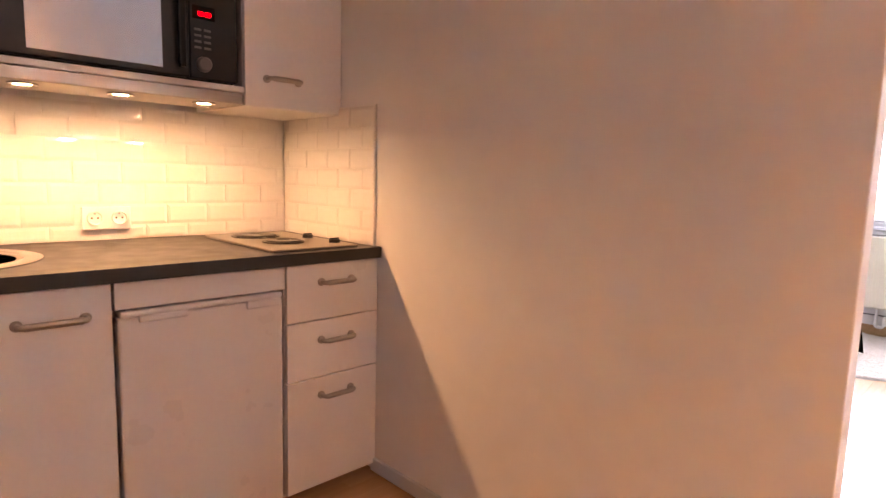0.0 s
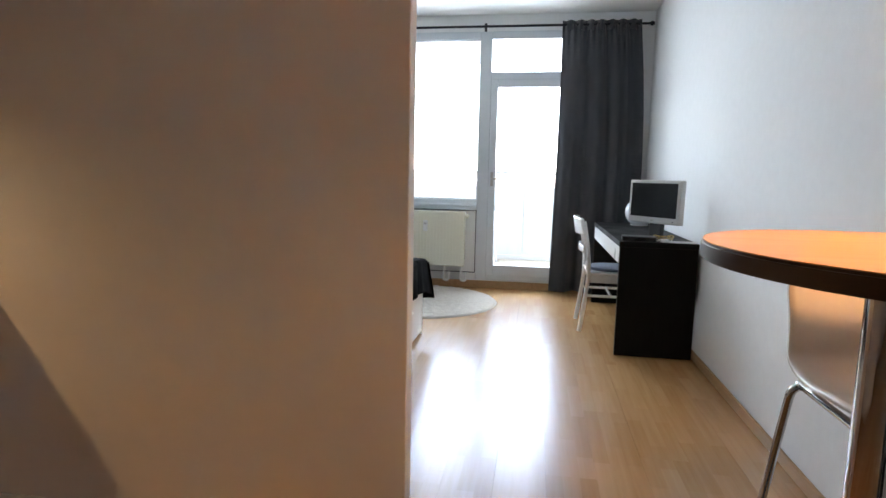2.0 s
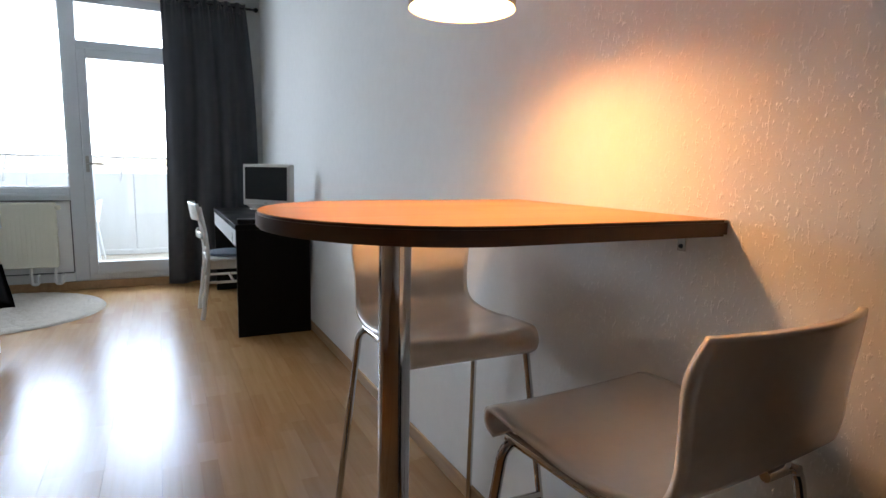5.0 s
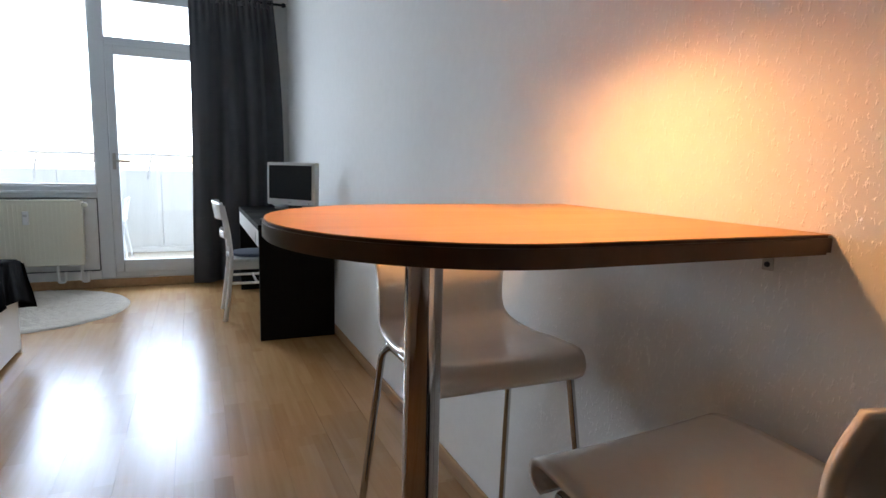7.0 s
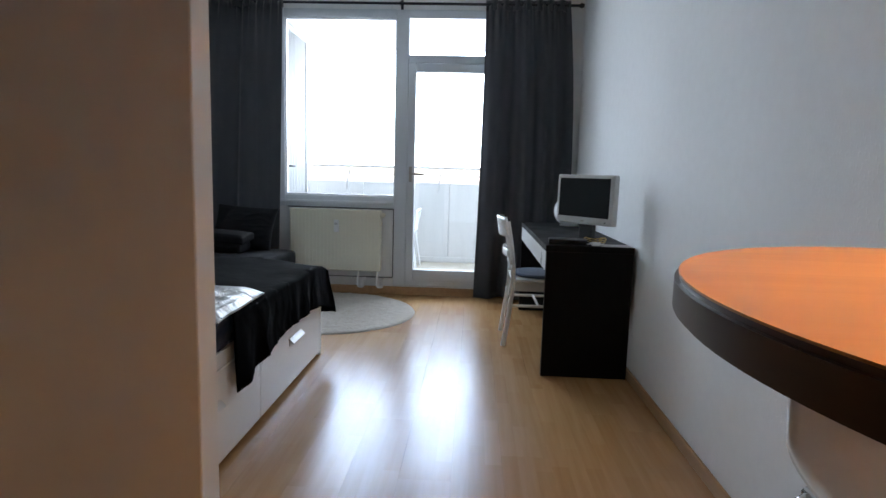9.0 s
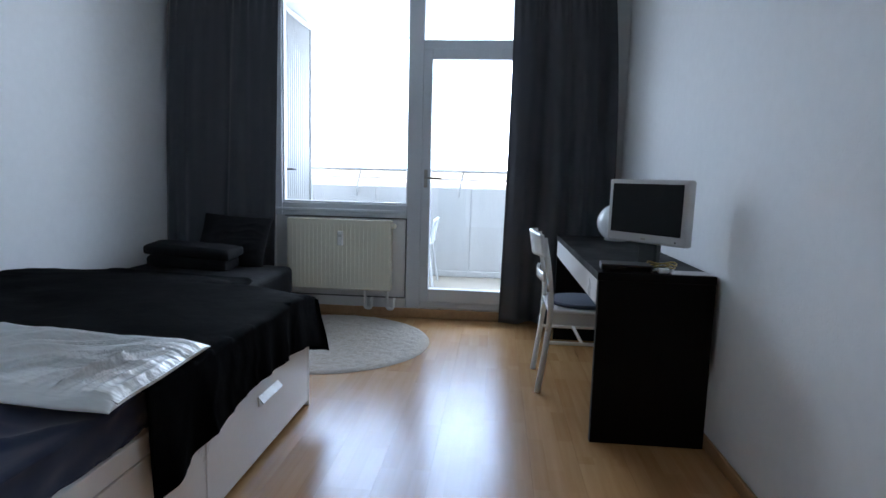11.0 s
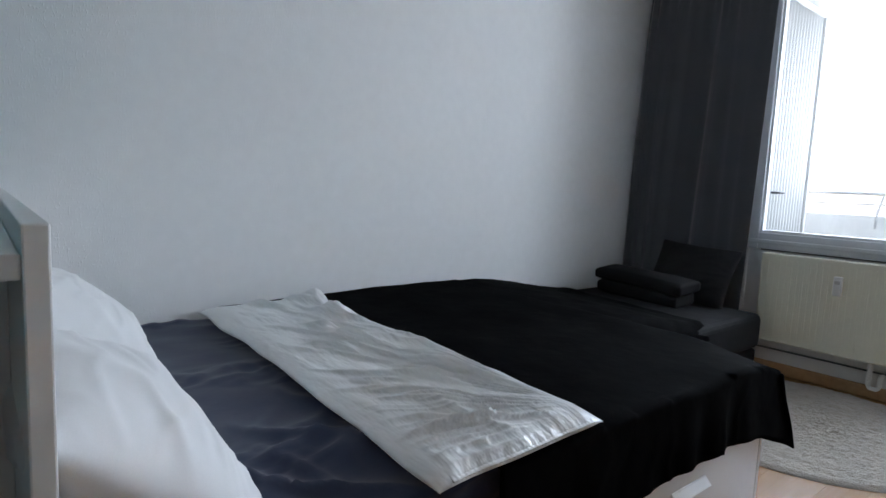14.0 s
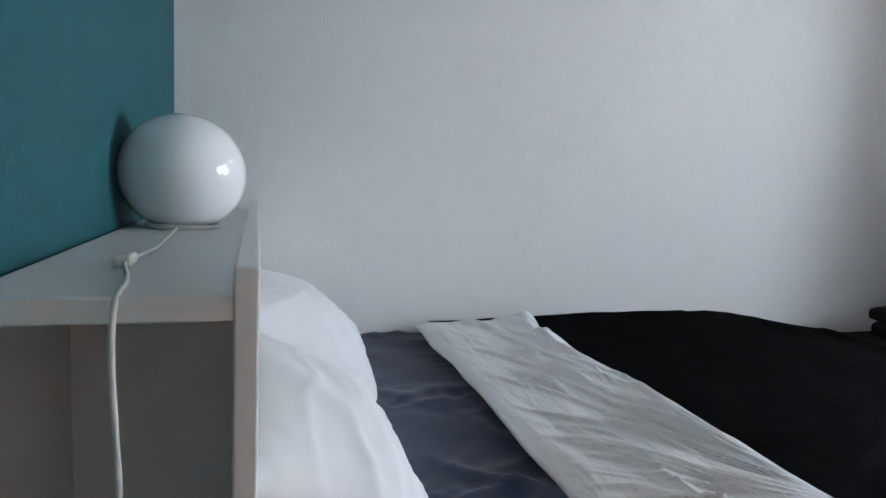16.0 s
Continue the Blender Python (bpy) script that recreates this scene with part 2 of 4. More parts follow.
GALV = material("weathered_grey_metal", (0.50, 0.50, 0.50), 0.5, 0.3, vary=0.1)
LOCKER = material("grey_white_sheet", (0.45, 0.45, 0.44), 0.5, vary=0.08)
PANE = glass("window_glass")
OPAL = material("opal_glass", (0.86, 0.87, 0.87), 0.08, vary=0.01, coat=0.6)
OPAL.node_tree.nodes["Principled BSDF"].inputs["Subsurface Weight"].default_value = 0.35
OPAL.node_tree.nodes["Principled BSDF"].inputs["Subsurface Radius"].default_value = (0.12, 0.12, 0.12)
OPAL.node_tree.nodes["Principled BSDF"].inputs["Subsurface Scale"].default_value = 1.0
CORD = material("white_cord", (0.78, 0.77, 0.73), 0.5, vary=0.03)
BRASS = material("brass", (0.55, 0.38, 0.14), 0.3, 1.0, vary=0.08)

# ---- builders ----
SETOUT = [Matrix.Identity(4)]
PLACE = {}


def boxes(*bs, bevel=0.0, segments=2):
    """One bmesh of boxes (x0, x1, y0, y1, z0, z1), each with rounded edges."""
    bm = bmesh.new()
    for x0, x1, y0, y1, z0, z1 in bs:
        one = bmesh.new()
        bmesh.ops.create_cube(one, size=1.0)
        bmesh.ops.scale(one, vec=(abs(x1 - x0), abs(y1 - y0), abs(z1 - z0)), verts=one.verts)
        bmesh.ops.translate(one, vec=((x0 + x1) / 2, (y0 + y1) / 2, (z0 + z1) / 2), verts=one.verts)
        if bevel:
            bmesh.ops.bevel(one, geom=one.edges[:], offset=bevel, segments=segments, affect="EDGES", profile=0.5)
        join(bm, one)
    return bm


def join(bm, other):
    me = bpy.data.meshes.new("tmp")
    other.to_mesh(me)
    other.free()
    bm.from_mesh(me)
    bpy.data.meshes.remove(me)
    return bm


def moved(bm, m):
    bmesh.ops.transform(bm, matrix=m, verts=bm.verts)
    return bm


def lathe(profile, segments=32, at=(0, 0, 0)):
    """A turned shape from (radius, height) pairs."""
    bm = bmesh.new()
    rings = []
    for r, z in profile:
        rings.append([bm.verts.new((at[0] + max(r, 1e-4) * math.cos(a), at[1] + max(r, 1e-4) * math.sin(a), at[2] + z)) for a in (2 * math.pi * i / segments for i in range(segments))])
    for a, b in zip(rings, rings[1:]):
        for i in range(segments):
            j = (i + 1) % segments
            bm.faces.new((a[i], a[j], b[j], b[i]))
    bm.faces.new(rings[0][::-1])
    bm.faces.new(rings[-1])
    for f in bm.faces:
        f.smooth = len(f.verts) == 4
    bm.normal_update()
    for e in bm.edges:
        if len(e.link_faces) == 2 and e.calc_face_angle(0) > 0.6:
            e.smooth = False
    return bm


def tube(points, radius, sides=10, round_corners=0.0):
    """A round bar along points, with bends."""
    pts = [Vector(p) for p in points]
    if round_corners:
        out = [pts[0]]
        for a, b, c in zip(pts, pts[1:], pts[2:]):
            u, w = (a - b).normalized() * min(round_corners, (a - b).length / 2), (c - b).normalized() * min(round_corners, (c - b).length / 2)
            for k in range(6):
                s = k / 5
                out.append((1 - s) ** 2 * (b + u) + 2 * s * (1 - s) * b + s * s * (b + w))
        pts = out + [pts[-1]]
    bm = bmesh.new()
    rings, side = [], None
    for i, p in enumerate(pts):
        d = (pts[min(i + 1, len(pts) - 1)] - pts[max(i - 1, 0)]).normalized()
        if side is None:
            side = d.orthogonal().normalized()
        side = (side - d * side.dot(d)).normalized()
        up = d.cross(side)
        rings.append([bm.verts.new(p + (side * math.cos(a) + up * math.sin(a)) * radius) for a in (2 * math.pi * k / sides for k in range(sides))])
    for a, b in zip(rings, rings[1:]):
        for i in range(sides):
            j = (i + 1) % sides
            bm.faces.new((a[i], a[j], b[j], b[i])).smooth = True
    for f in (bm.faces.new(rings[0][::-1]), bm.faces.new(rings[-1])):
        for e in f.edges:
            e.smooth = False
    return bm


def sheet(nu, nv, fn, thick=0.0):
    """A cloth or shell: fn(u, v) gives the place; thick closes it into a solid."""
    bm = bmesh.new()
    g = [[bm.verts.new(fn(i / nu, j / nv)) for j in range(nv + 1)] for i in range(nu + 1)]
    for i in range(nu):
        for j in range(nv):
            bm.faces.new((g[i][j], g[i + 1][j], g[i + 1][j + 1], g[i][j + 1])).smooth = True
    if thick:
        bm.normal_update()
        back = {v: bm.verts.new(v.co - v.normal * thick) for row in g for v in row}
        for f in bm.faces[:]:
            bm.faces.new([back[v] for v in reversed(f.verts)]).smooth = True
        rim = [(g[i][0], g[i + 1][0]) for i in range(nu)] + [(g[i + 1][nv], g[i][nv]) for i in range(nu)] + [(g[0][j + 1], g[0][j]) for j in range(nv)] + [(g[nu][j], g[nu][j + 1]) for j in range(nv)]
        for a, b in rim:
            bm.faces.new((b, a, back[a], back[b])).smooth = True
    return bm


def part(name, bm, mat, parent=None, label="", kind="", group=""):
    """Links a bmesh, in world places, as one mesh object under a thing or a part."""
    me = bpy.data.meshes.new(name)
    bm.transform(SETOUT[-1])
    bm.normal_update()
    bm.to_mesh(me)
    bm.free()
    me.materials.append(mat)
    ob = new(name, me)
    PLACE[ob] = Matrix.Identity(4)
    if parent:
        ob.parent = parent
        ob.matrix_parent_inverse = PLACE[parent].inverted()
    return tagged(ob, label, "", group, kind)


def thing(name, at, label, category, group="", kind=""):
    ob = new(name)
    ob.empty_display_size = 0.1
    ob.matrix_basis = Matrix.Translation(at)
    PLACE[ob] = Matrix.Translation(at)
    return tagged(ob, label, category, group, kind)


def single(name, bm, mat, label, category, group="", kind=""):
    return tagged(part(name, bm, mat), label, category, group, kind)


def structure(name, bm, mat, label, category="wall"):
    return single(name, bm, mat, label, category, kind="structure")


def crease(s, c, seed, along=1.6, across=11.0):
    """Sharp folds that run along s and lie apart along c, from 0 to 1."""
    w = 0.10 * n3(s, c, seed + 3, 3)
    r = 1 - min(1, 2.6 * abs(n3(s * along, (c + w) * across, seed)))
    return r * r


def n3(x, y, z, s=1.0):
    return noise.noise(Vector((x * s, y * s, z * s)))

# ---- the shell of the flat ----
floor = structure("floor", boxes((WALL_L - 0.1, WALL_R + 0.1, BACK - 0.1, 0.1, -0.12, -0.009)), SKIRT, "beech laminate floor of staves with fine joints", "floor")
structure("wall_right", boxes((WALL_R, WALL_R + 0.15, BACK - 0.15, 0.3, -0.1, CEIL + 0.1)), WALLPAPER, "white woodchip wall beside the table and desk")
structure("wall_left", boxes((WALL_L - 0.15, WALL_L, BACK - 0.15, 0.3, -0.1, CEIL + 0.1)), WALLPAPER, "white woodchip wall beside the bed")
# unseen end wall, set far back so that less daylight bounces off it
structure("wall_back", boxes((WALL_L, WALL_R, BACK - 0.15, BACK, -0.1, CEIL + 0.1)), WALLPAPER, "plain white wall, out of view, at the entrance end")
structure("ceiling", boxes((WALL_L, WALL_R, BACK, 0.0, CEIL, CEIL + 0.12)), CEILING, "white painted ceiling", "ceiling")
structure("wall_partition", boxes((WALL_L, PART_END, PART_S, PART_N - 0.006, 0, CEIL), bevel=0.004), PLASTER, "white partition between the kitchenette and the bed")
structure("wall_accent", boxes((WALL_L, PART_END - 0.012, PART_N - 0.006, PART_N, 0, CEIL)), TEAL, "teal painted wall face behind the bed")
WIN_L, WIN_R, MULL_L, MULL_R = -2.72, -0.62, -1.643, -1.53
structure("wall_window", boxes((WALL_L, WIN_L, 0, 0.2, -0.1, CEIL + 0.1), (WIN_R, WALL_R, 0, 0.2, -0.1, CEIL + 0.1), (WIN_L, WIN_R, 0, 0.2, 2.56, CEIL + 0.1),
          (WIN_L, MULL_R, 0.012, 0.2, -0.1, 0.80), (MULL_R, WIN_R, 0.012, 0.2, -0.1, 0.085)), WALLPAPER, "white wall round the window and balcony door")


def skirting(name, x0, x1, y0, y1, h=0.058, mat=None, label="beech skirting board along the wall"):
    structure(name, boxes((x0, x1, y0, y1, 0, h), bevel=0.006), mat or SKIRT, label, "baseboard")


skirting("baseboard_right", -0.016, -0.001, BACK, -0.012)
skirting("baseboard_left", WALL_L + 0.001, WALL_L + 0.016, PART_N, -0.012)
skirting("baseboard_window", WALL_L, -0.016, -0.012, -0.001, 0.075)
skirting("baseboard_partition", -2.9, PART_END, PART_S - 0.014, PART_S - 0.001, 0.058, GREY_FRAME, "pale grey skirting board under the partition")


# ---- window and balcony door ----
window = thing("window_1", (-2.18, 0.05, 0.86), "grey-white framed window over the radiator", "window", kind="structure")
part("window_frame", boxes((WIN_L, -2.66, -0.012, 0.07, 0.80, 2.56), (MULL_L, MULL_R, -0.012, 0.07, 0.08, 2.56), (-2.66, MULL_L, -0.012, 0.07, 2.485, 2.56),
     (-2.66, MULL_L, -0.012, 0.07, 0.80, 0.905), bevel=0.006), GREY_FRAME, window)
part("sash", boxes((-2.66, -2.645, 0.005, 0.055, 0.905, 2.485), (MULL_L - 0.012, MULL_L, 0.005, 0.055, 0.905, 2.485), (-2.645, MULL_L - 0.012, 0.005, 0.055, 2.47, 2.485), (-2.645, MULL_L - 0.012, 0.005, 0.055, 0.905, 0.922), bevel=0.003), UPVC, window)
pane = part("pane", boxes((-2.645, MULL_L - 0.012, 0.026, 0.032, 0.92, 2.472)), PANE, window)
pane.visible_shadow = False
part("window_sill", boxes((WIN_L - 0.02, MULL_L, -0.03, -0.012, 0.835, 0.862), bevel=0.005), GREY_FRAME, window)

door = thing("door_1", (-1.08, 0.05, 0.09), "glazed balcony door in a grey-white frame, closed", "door", kind="structure")
part("door_frame", boxes((MULL_R, WIN_R, -0.012, 0.07, 2.485, 2.56), (-0.69, WIN_R, -0.012, 0.07, 0.085, 2.485), (MULL_R, -0.69, -0.010, 0.07, 2.105, 2.175), (MULL_R, -0.69, -0.010, 0.07, 0.085, 0.135), bevel=0.006), GREY_FRAME, door)
leaf = part("door_leaf", boxes((MULL_R, -1.46, -0.025, 0.045, 0.135, 2.105), (-0.76, -0.69, -0.025, 0.045, 0.135, 2.105), (-1.46, -0.76, -0.025, 0.045, 2.025, 2.105), (-1.46, -0.76, -0.025, 0.045, 0.135, 0.245), bevel=0.007), GREY_FRAME, door)
for z0, z1, x0 in ((0.245, 2.025, -1.46), (2.175, 2.485, MULL_R)):
    p = part("pane", boxes((x0, -0.76 if x0 > -1.5 else -0.69, 0.026, 0.032, z0, z1)), PANE, door)
    p.visible_shadow = False
part("door_handle", join(join(boxes((-1.51, -1.482, -0.034, -0.025, 1.05, 1.19), bevel=0.004), tube([(-1.496, -0.03, 1.125), (-1.496, -0.075, 1.125), (-1.37, -0.075, 1.123)], 0.009, 10, 0.02)), boxes()), STEEL, leaf, "steel lever handle")
for z in (0.16, 1.98):
    part("hinge", lathe([(0.008, 0), (0.008, 0.07)], 12, (-0.70, -0.03, z)), GREY_FRAME, door)

# ---- balcony ----
structure("balcony_floor", boxes((-4.2, 0.8, 0.2, 1.62, -0.1, 0.105)), SCREED, "pale concrete balcony floor", "balcony")
parapet = thing("balcony_parapet", (-1.7, 1.5, 0.1), "white-painted concrete balcony parapet with faint stains", "parapet", kind="structure")
for i in range(5):
    x0 = -4.2 + i * 1.0
    part("panel", boxes((x0 + 0.001, x0 + 0.999, 1.44, 1.56, 0.13, 1.03), bevel=0.008), CONCRETE, parapet)
part("plinth", boxes((-4.2, 0.8, 1.425, 1.46, 0.105, 0.165), bevel=0.006), CONCRETE, parapet)
railing = thing("railing", (-1.7, 1.46, 1.03), "slim grey metal handrail above the parapet", "railing")
part("rail", tube([(-4.2, 1.40, 1.20), (0.8, 1.40, 1.20)], 0.016, 10), GALV, railing)
part("rail", tube([(-4.2, 1.41, 1.115), (0.8, 1.41, 1.115)], 0.008, 8), GALV, railing)
for x in (-3.4, -2.35, -1.28, -0.2):
    part("bracket", tube([(x - 0.05, 1.445, 0.93), (x - 0.04, 1.41, 1.03), (x, 1.40, 1.20)], 0.010, 8, 0.05), GALV, railing)
structure("balcony_ceiling", boxes((-4.2, 0.8, 0.2, 1.62, 2.56, 2.75)), CONCRETE, "white underside of the balcony above", "balcony")
# invented end wall, out of view; it also stops light from that side
structure("balcony_added_wall", boxes((0.4, 0.55, 0.2, 1.5, 0.1, 2.56)), CONCRETE, "added white wall, out of view, closing the end of the balcony", "wall")
locker = thing("balcony_screen", (-2.8, 0.65, 0.1), "white corrugated balcony locker with a handle", "locker")
part("frame", boxes((-2.80, -2.755, 0.205, 0.235, 0.106, 2.53), (-2.80, -2.755, 1.02, 1.055, 0.106, 2.53), (-2.80, -2.755, 0.235, 1.02, 2.49, 2.53), (-3.4, -2.80, 1.02, 1.055, 0.106, 2.53), bevel=0.004), LOCKER, locker)
part("corrugated_sheet", sheet(90, 2, lambda u, v: (-2.775 + 0.009 * math.sin(u * 2 * math.pi * 15), 0.235 + 0.785 * u, 0.11 + 2.38 * v), 0.003), LOCKER, locker)
part("handle", tube([(-2.77, 0.40, 1.17), (-2.72, 0.40, 1.17), (-2.715, 0.47, 1.17)], 0.008, 8, 0.015), DARK_METAL, locker)
chair_b = thing("garden_chair", (-1.72, 0.95, 0.105), "white metal garden chair on the balcony", "chair")
for a, b in (((-1.50, 1.15, 0.107), (-1.55, 1.05, 0.52)), ((-1.50, 0.72, 0.107), (-1.56, 0.78, 0.52)), ((-1.95, 1.15, 0.107), (-1.90, 1.05, 0.52)), ((-1.95, 0.72, 0.107), (-1.90, 0.78, 0.52))):
    part("leg", tube([a, b], 0.011, 8), UPVC, chair_b)
part("seat", boxes((-1.94, -1.52, 0.72, 1.12, 0.515, 0.535), bevel=0.01), UPVC, chair_b)
part("armrest", tube([(-1.53, 0.78, 0.53), (-1.50, 0.74, 0.74), (-1.50, 1.12, 0.74), (-1.54, 1.08, 0.53)], 0.012, 8, 0.05), UPVC, chair_b)
structure("ground", boxes((-400, 400, 1.7, 800, -9.2, -9.0)), CONCRETE, "pale open ground below the building", "ground")
house = thing("apartment_building", (6, 62, -9), "pale rendered apartment building across the street", "building")
part("wall", boxes((-22, 34, 60, 72, -9, 0.6)), CONCRETE, house)
part("roof", boxes((-22.4, 34.4, 59.6, 72.4, 0.6, 1.0)), GROUT, house)
for i in range(12):
    for j in range(3):
        part("window", boxes((-20 + i * 4.4, -18 + i * 4.4, 59.93, 60.01, -8 + j * 2.9, -6.4 + j * 2.9)), BLACK_GLOSS, house)

# ---- radiator ----
radiator = thing("radiator", (-2.15, -0.06, 0.2), "white panel radiator under the window", "radiator")
part("front_panel", boxes((-2.585, -1.755, -0.105, -0.09, 0.225, 0.785), bevel=0.006), RAD, radiator)
bm = boxes()
for i in range(24):
    x = -2.555 + i * 0.0337
    join(bm, boxes((x, x + 0.013, -0.1062, -0.104, 0.26, 0.75), bevel=0.001))
part("ribs", bm, RAD, radiator)
part("back_panel", boxes((-2.585, -1.755, -0.045, -0.03, 0.225, 0.785), bevel=0.006), RAD, radiator)
for x in (-2.59, -1.757):
    part("side_cover", boxes((x, x + 0.007, -0.1, -0.03, 0.235, 0.78), bevel=0.002), RAD, radiator)
bm = boxes()
for i in range(30):
    x = -2.575 + i * 0.0276
    join(bm, boxes((x, x + 0.012, -0.095, -0.04, 0.783, 0.787)))
part("top_grille", bm, RAD, radiator)
for x in (-1.96, -1.782):
    part("pipe", tube([(x, -0.065, 0.235), (x, -0.065, 0.075), (x + 0.05, -0.065, 0.075), (x + 0.05, -0.065, 0.145), (x + 0.05, -0.01, 0.145)], 0.0125, 10, 0.02), PLASTIC, radiator)
part("thermostat", join(lathe([(0.018, 0), (0.022, 0.02), (0.022, 0.055), (0.012, 0.062)], 16), boxes()), RAD, radiator).data.transform(Matrix.Translation((-1.73, -0.065, 0.745)) @ Euler((radians(90), 0, 0)).to_matrix().to_4x4())
meter = part("heat_meter", boxes((-2.174, -2.130, -0.135, -0.106, 0.58, 0.693), bevel=0.006), PLASTIC, radiator, "small white heat meter")
part("meter_window", boxes((-2.166, -2.138, -0.1365, -0.1345, 0.648, 0.668)), SILVER, meter)
structure("radiator_trim", boxes((-2.64, -1.652, -0.006, 0.012, 0.792, 0.800), (-1.652, -1.644, -0.006, 0.012, 0.16, 0.80), (-2.64, -1.652, -0.006, 0.012, 0.152, 0.160), bevel=0.002), SEAL, "dark slim trim framing the radiator panel", "trim")

# ---- curtains ----
def curtain(name, x0, x1, y, z0, z1, folds, seed, label, flare=0.0, free=True):
    c = thing(name, ((x0 + x1) / 2, y, z0), label, "curtain", "curtains")

    def at(u, v):
        w = u + 0.05 * n3(u * 2.5, v * 0.5, seed)
        deep = min(0.9, 0.35 + 0.65 * abs(2 * (u if free else 1 - u) - 0.3)) * (1 - 0.55 * max(0, u - 0.6) / 0.4 if free else 1)
        fall = (0.20 if free else 0.24) * n3(w * folds, v * 0.28, seed + 3) + 0.045 * n3(w * folds * 2.1, v * 0.3, seed + 11)
        fall += 0.030 * math.sin(2 * math.pi * folds * 0.85 * w + 2.5 * n3(u * 2, v * 0.7, seed + 2)) * (1 - 0.4 * v)
        gather = v ** 16 * 0.018 * math.sin(w * 2 * math.pi * folds * 2.6)
        x = x0 + (x1 - x0) * u + flare * (1 - v) ** 2 * (0.5 - u) * 2 - (0.06 * (1 - v) ** 2 * (1 - u) if free else 0) + 0.010 * n3(u * 4, v * 2, seed + 7) - (0.10 * u * v ** 3 if free else 0)
        return (x, y + (fall * (1 - 0.55 * v ** 4) + 0) * deep + gather - 0.01 - (0 if free else 0.17 * (1 - v) ** 0.8 * (0.7 + 0.3 * (1 - u))), z0 + (z1 - z0) * v)
    part("cloth", sheet(200, 50, at, 0.003), CURTAIN, c)
    part("heading", sheet(120, 2, lambda u, v: (x0 + (x1 - x0 - (0.10 if free else 0)) * u, y - 0.004 + 0.024 * math.sin(2 * math.pi * folds * 1.5 * u), z1 - 0.05 + 0.09 * v), 0.004), CURTAIN, c)
    return c


ROD_Y, ROD_Z = -0.10, 2.585
curtain("curtain", -0.86, -0.045, ROD_Y, 0.02, ROD_Z, 5.0, 1.0, "charcoal floor-length curtain beside the balcony door", 0.03)
curtain("curtain", -3.50, -2.63, ROD_Y - 0.02, 0.02, ROD_Z, 5.0, 5.0, "charcoal floor-length curtain behind the cushions", 0.02, False)
rod = thing("curtain_rod", (-1.7, ROD_Y, ROD_Z), "dark metal curtain rod above the window", "curtain rod")
part("rod", tube([(-3.52, ROD_Y, ROD_Z), (-0.07, ROD_Y, ROD_Z)], 0.011, 12), DARK_METAL, rod)
for x in (-3.30, -1.60, -0.16):
    part("bracket", join(tube([(x, 0.0, ROD_Z + 0.02), (x, ROD_Y, ROD_Z + 0.02), (x, ROD_Y, ROD_Z - 0.018)], 0.007, 8, 0.015), boxes((x - 0.012, x + 0.012, -0.008, 0.0, ROD_Z - 0.03, ROD_Z + 0.055), bevel=0.003)), DARK_METAL, rod)
for x, s in ((-3.52, -1), (-0.07, 1)):
    f = part("finial", lathe([(0.012, 0), (0.02, 0.01), (0.022, 0.025), (0.012, 0.042)], 16), DARK_METAL, rod)
    f.data.transform(Matrix.Translation((x, ROD_Y, ROD_Z)) @ Euler((0, radians(90 * s), 0)).to_matrix().to_4x4())

# ---- rug ----
def rug_top(u, v):
    a, r = 2 * math.pi * u, v
    rr = 0.70 * r * (1 + 0.008 * n3(math.cos(a) * 3, math.sin(a) * 3, 1))
    h = 0.016 + 0.004 * n3(rr * math.cos(a), rr * math.sin(a), 0, 19) + 0.005 * n3(rr * math.cos(a), rr * math.sin(a), 4, 47) + 0.005 * n3(rr * math.cos(a), rr * math.sin(a), 9, 110)
    return (-2.06 + rr * math.cos(a), -0.77 + rr * math.sin(a), 0.002 if r > 0.995 else max(h * min(1, (1 - r) * 18 + 0.3), 0.004))


single("rug", sheet(260, 90, rug_top), RUG, "round cream shaggy rug on the laminate", "rug")

# ---- bed ----
BX0, BX1, BY0, BY1 = -3.55, -1.825, -3.963, -1.872
bed = thing("bed", (-2.63, -2.9, 0), "white bed frame with two drawers and shelved headboard", "bed")
part("side_panel", boxes((BX1 - 0.02, BX1 - 0.001, BY0, BY1 - 0.021, 0.385, 0.445), bevel=0.003), WHITE, bed)
part("side_panel", boxes((BX0, BX0 + 0.02, BY0, BY1 - 0.021, 0.02, 0.445), bevel=0.003), WHITE, bed)
part("foot_panel", boxes((BX0, BX1, BY1 - 0.02, BY1, 0.0, 0.445), bevel=0.003), WHITE, bed)
part("slat_base", boxes((BX0 + 0.02, BX1 - 0.02, BY0, BY1 - 0.02, 0.33, 0.36)), WHITE, bed)
for y0, y1 in ((-3.895, -2.888), (-2.882, -1.893)):
    d = part("drawer", boxes((BX1 - 0.6, BX1 - 0.001, y0, y1, 0.025, 0.38), bevel=0.003), WHITE, bed)
    ym = (y0 + y1) / 2
    pull = join(boxes((BX1, BX1 + 0.004, ym - 0.10, ym + 0.10, 0.232, 0.272), bevel=0.0015), moved(boxes((0.0, 0.034, -0.10, 0.10, -0.005, 0.0), bevel=0.0015), Matrix.Translation((BX1 + 0.002, ym, 0.272)) @ Euler((0, radians(48), 0)).to_matrix().to_4x4()))
    part("handle", pull, PLASTIC, d, "white angled pull handle")
part("leg", boxes((BX1 - 0.05, BX1 - 0.01, -3.94, -3.90, 0, 0.4), bevel=0.003), WHITE, bed)
HB0, HB1, HT = -4.245, BY0 + 0.017, 1.03
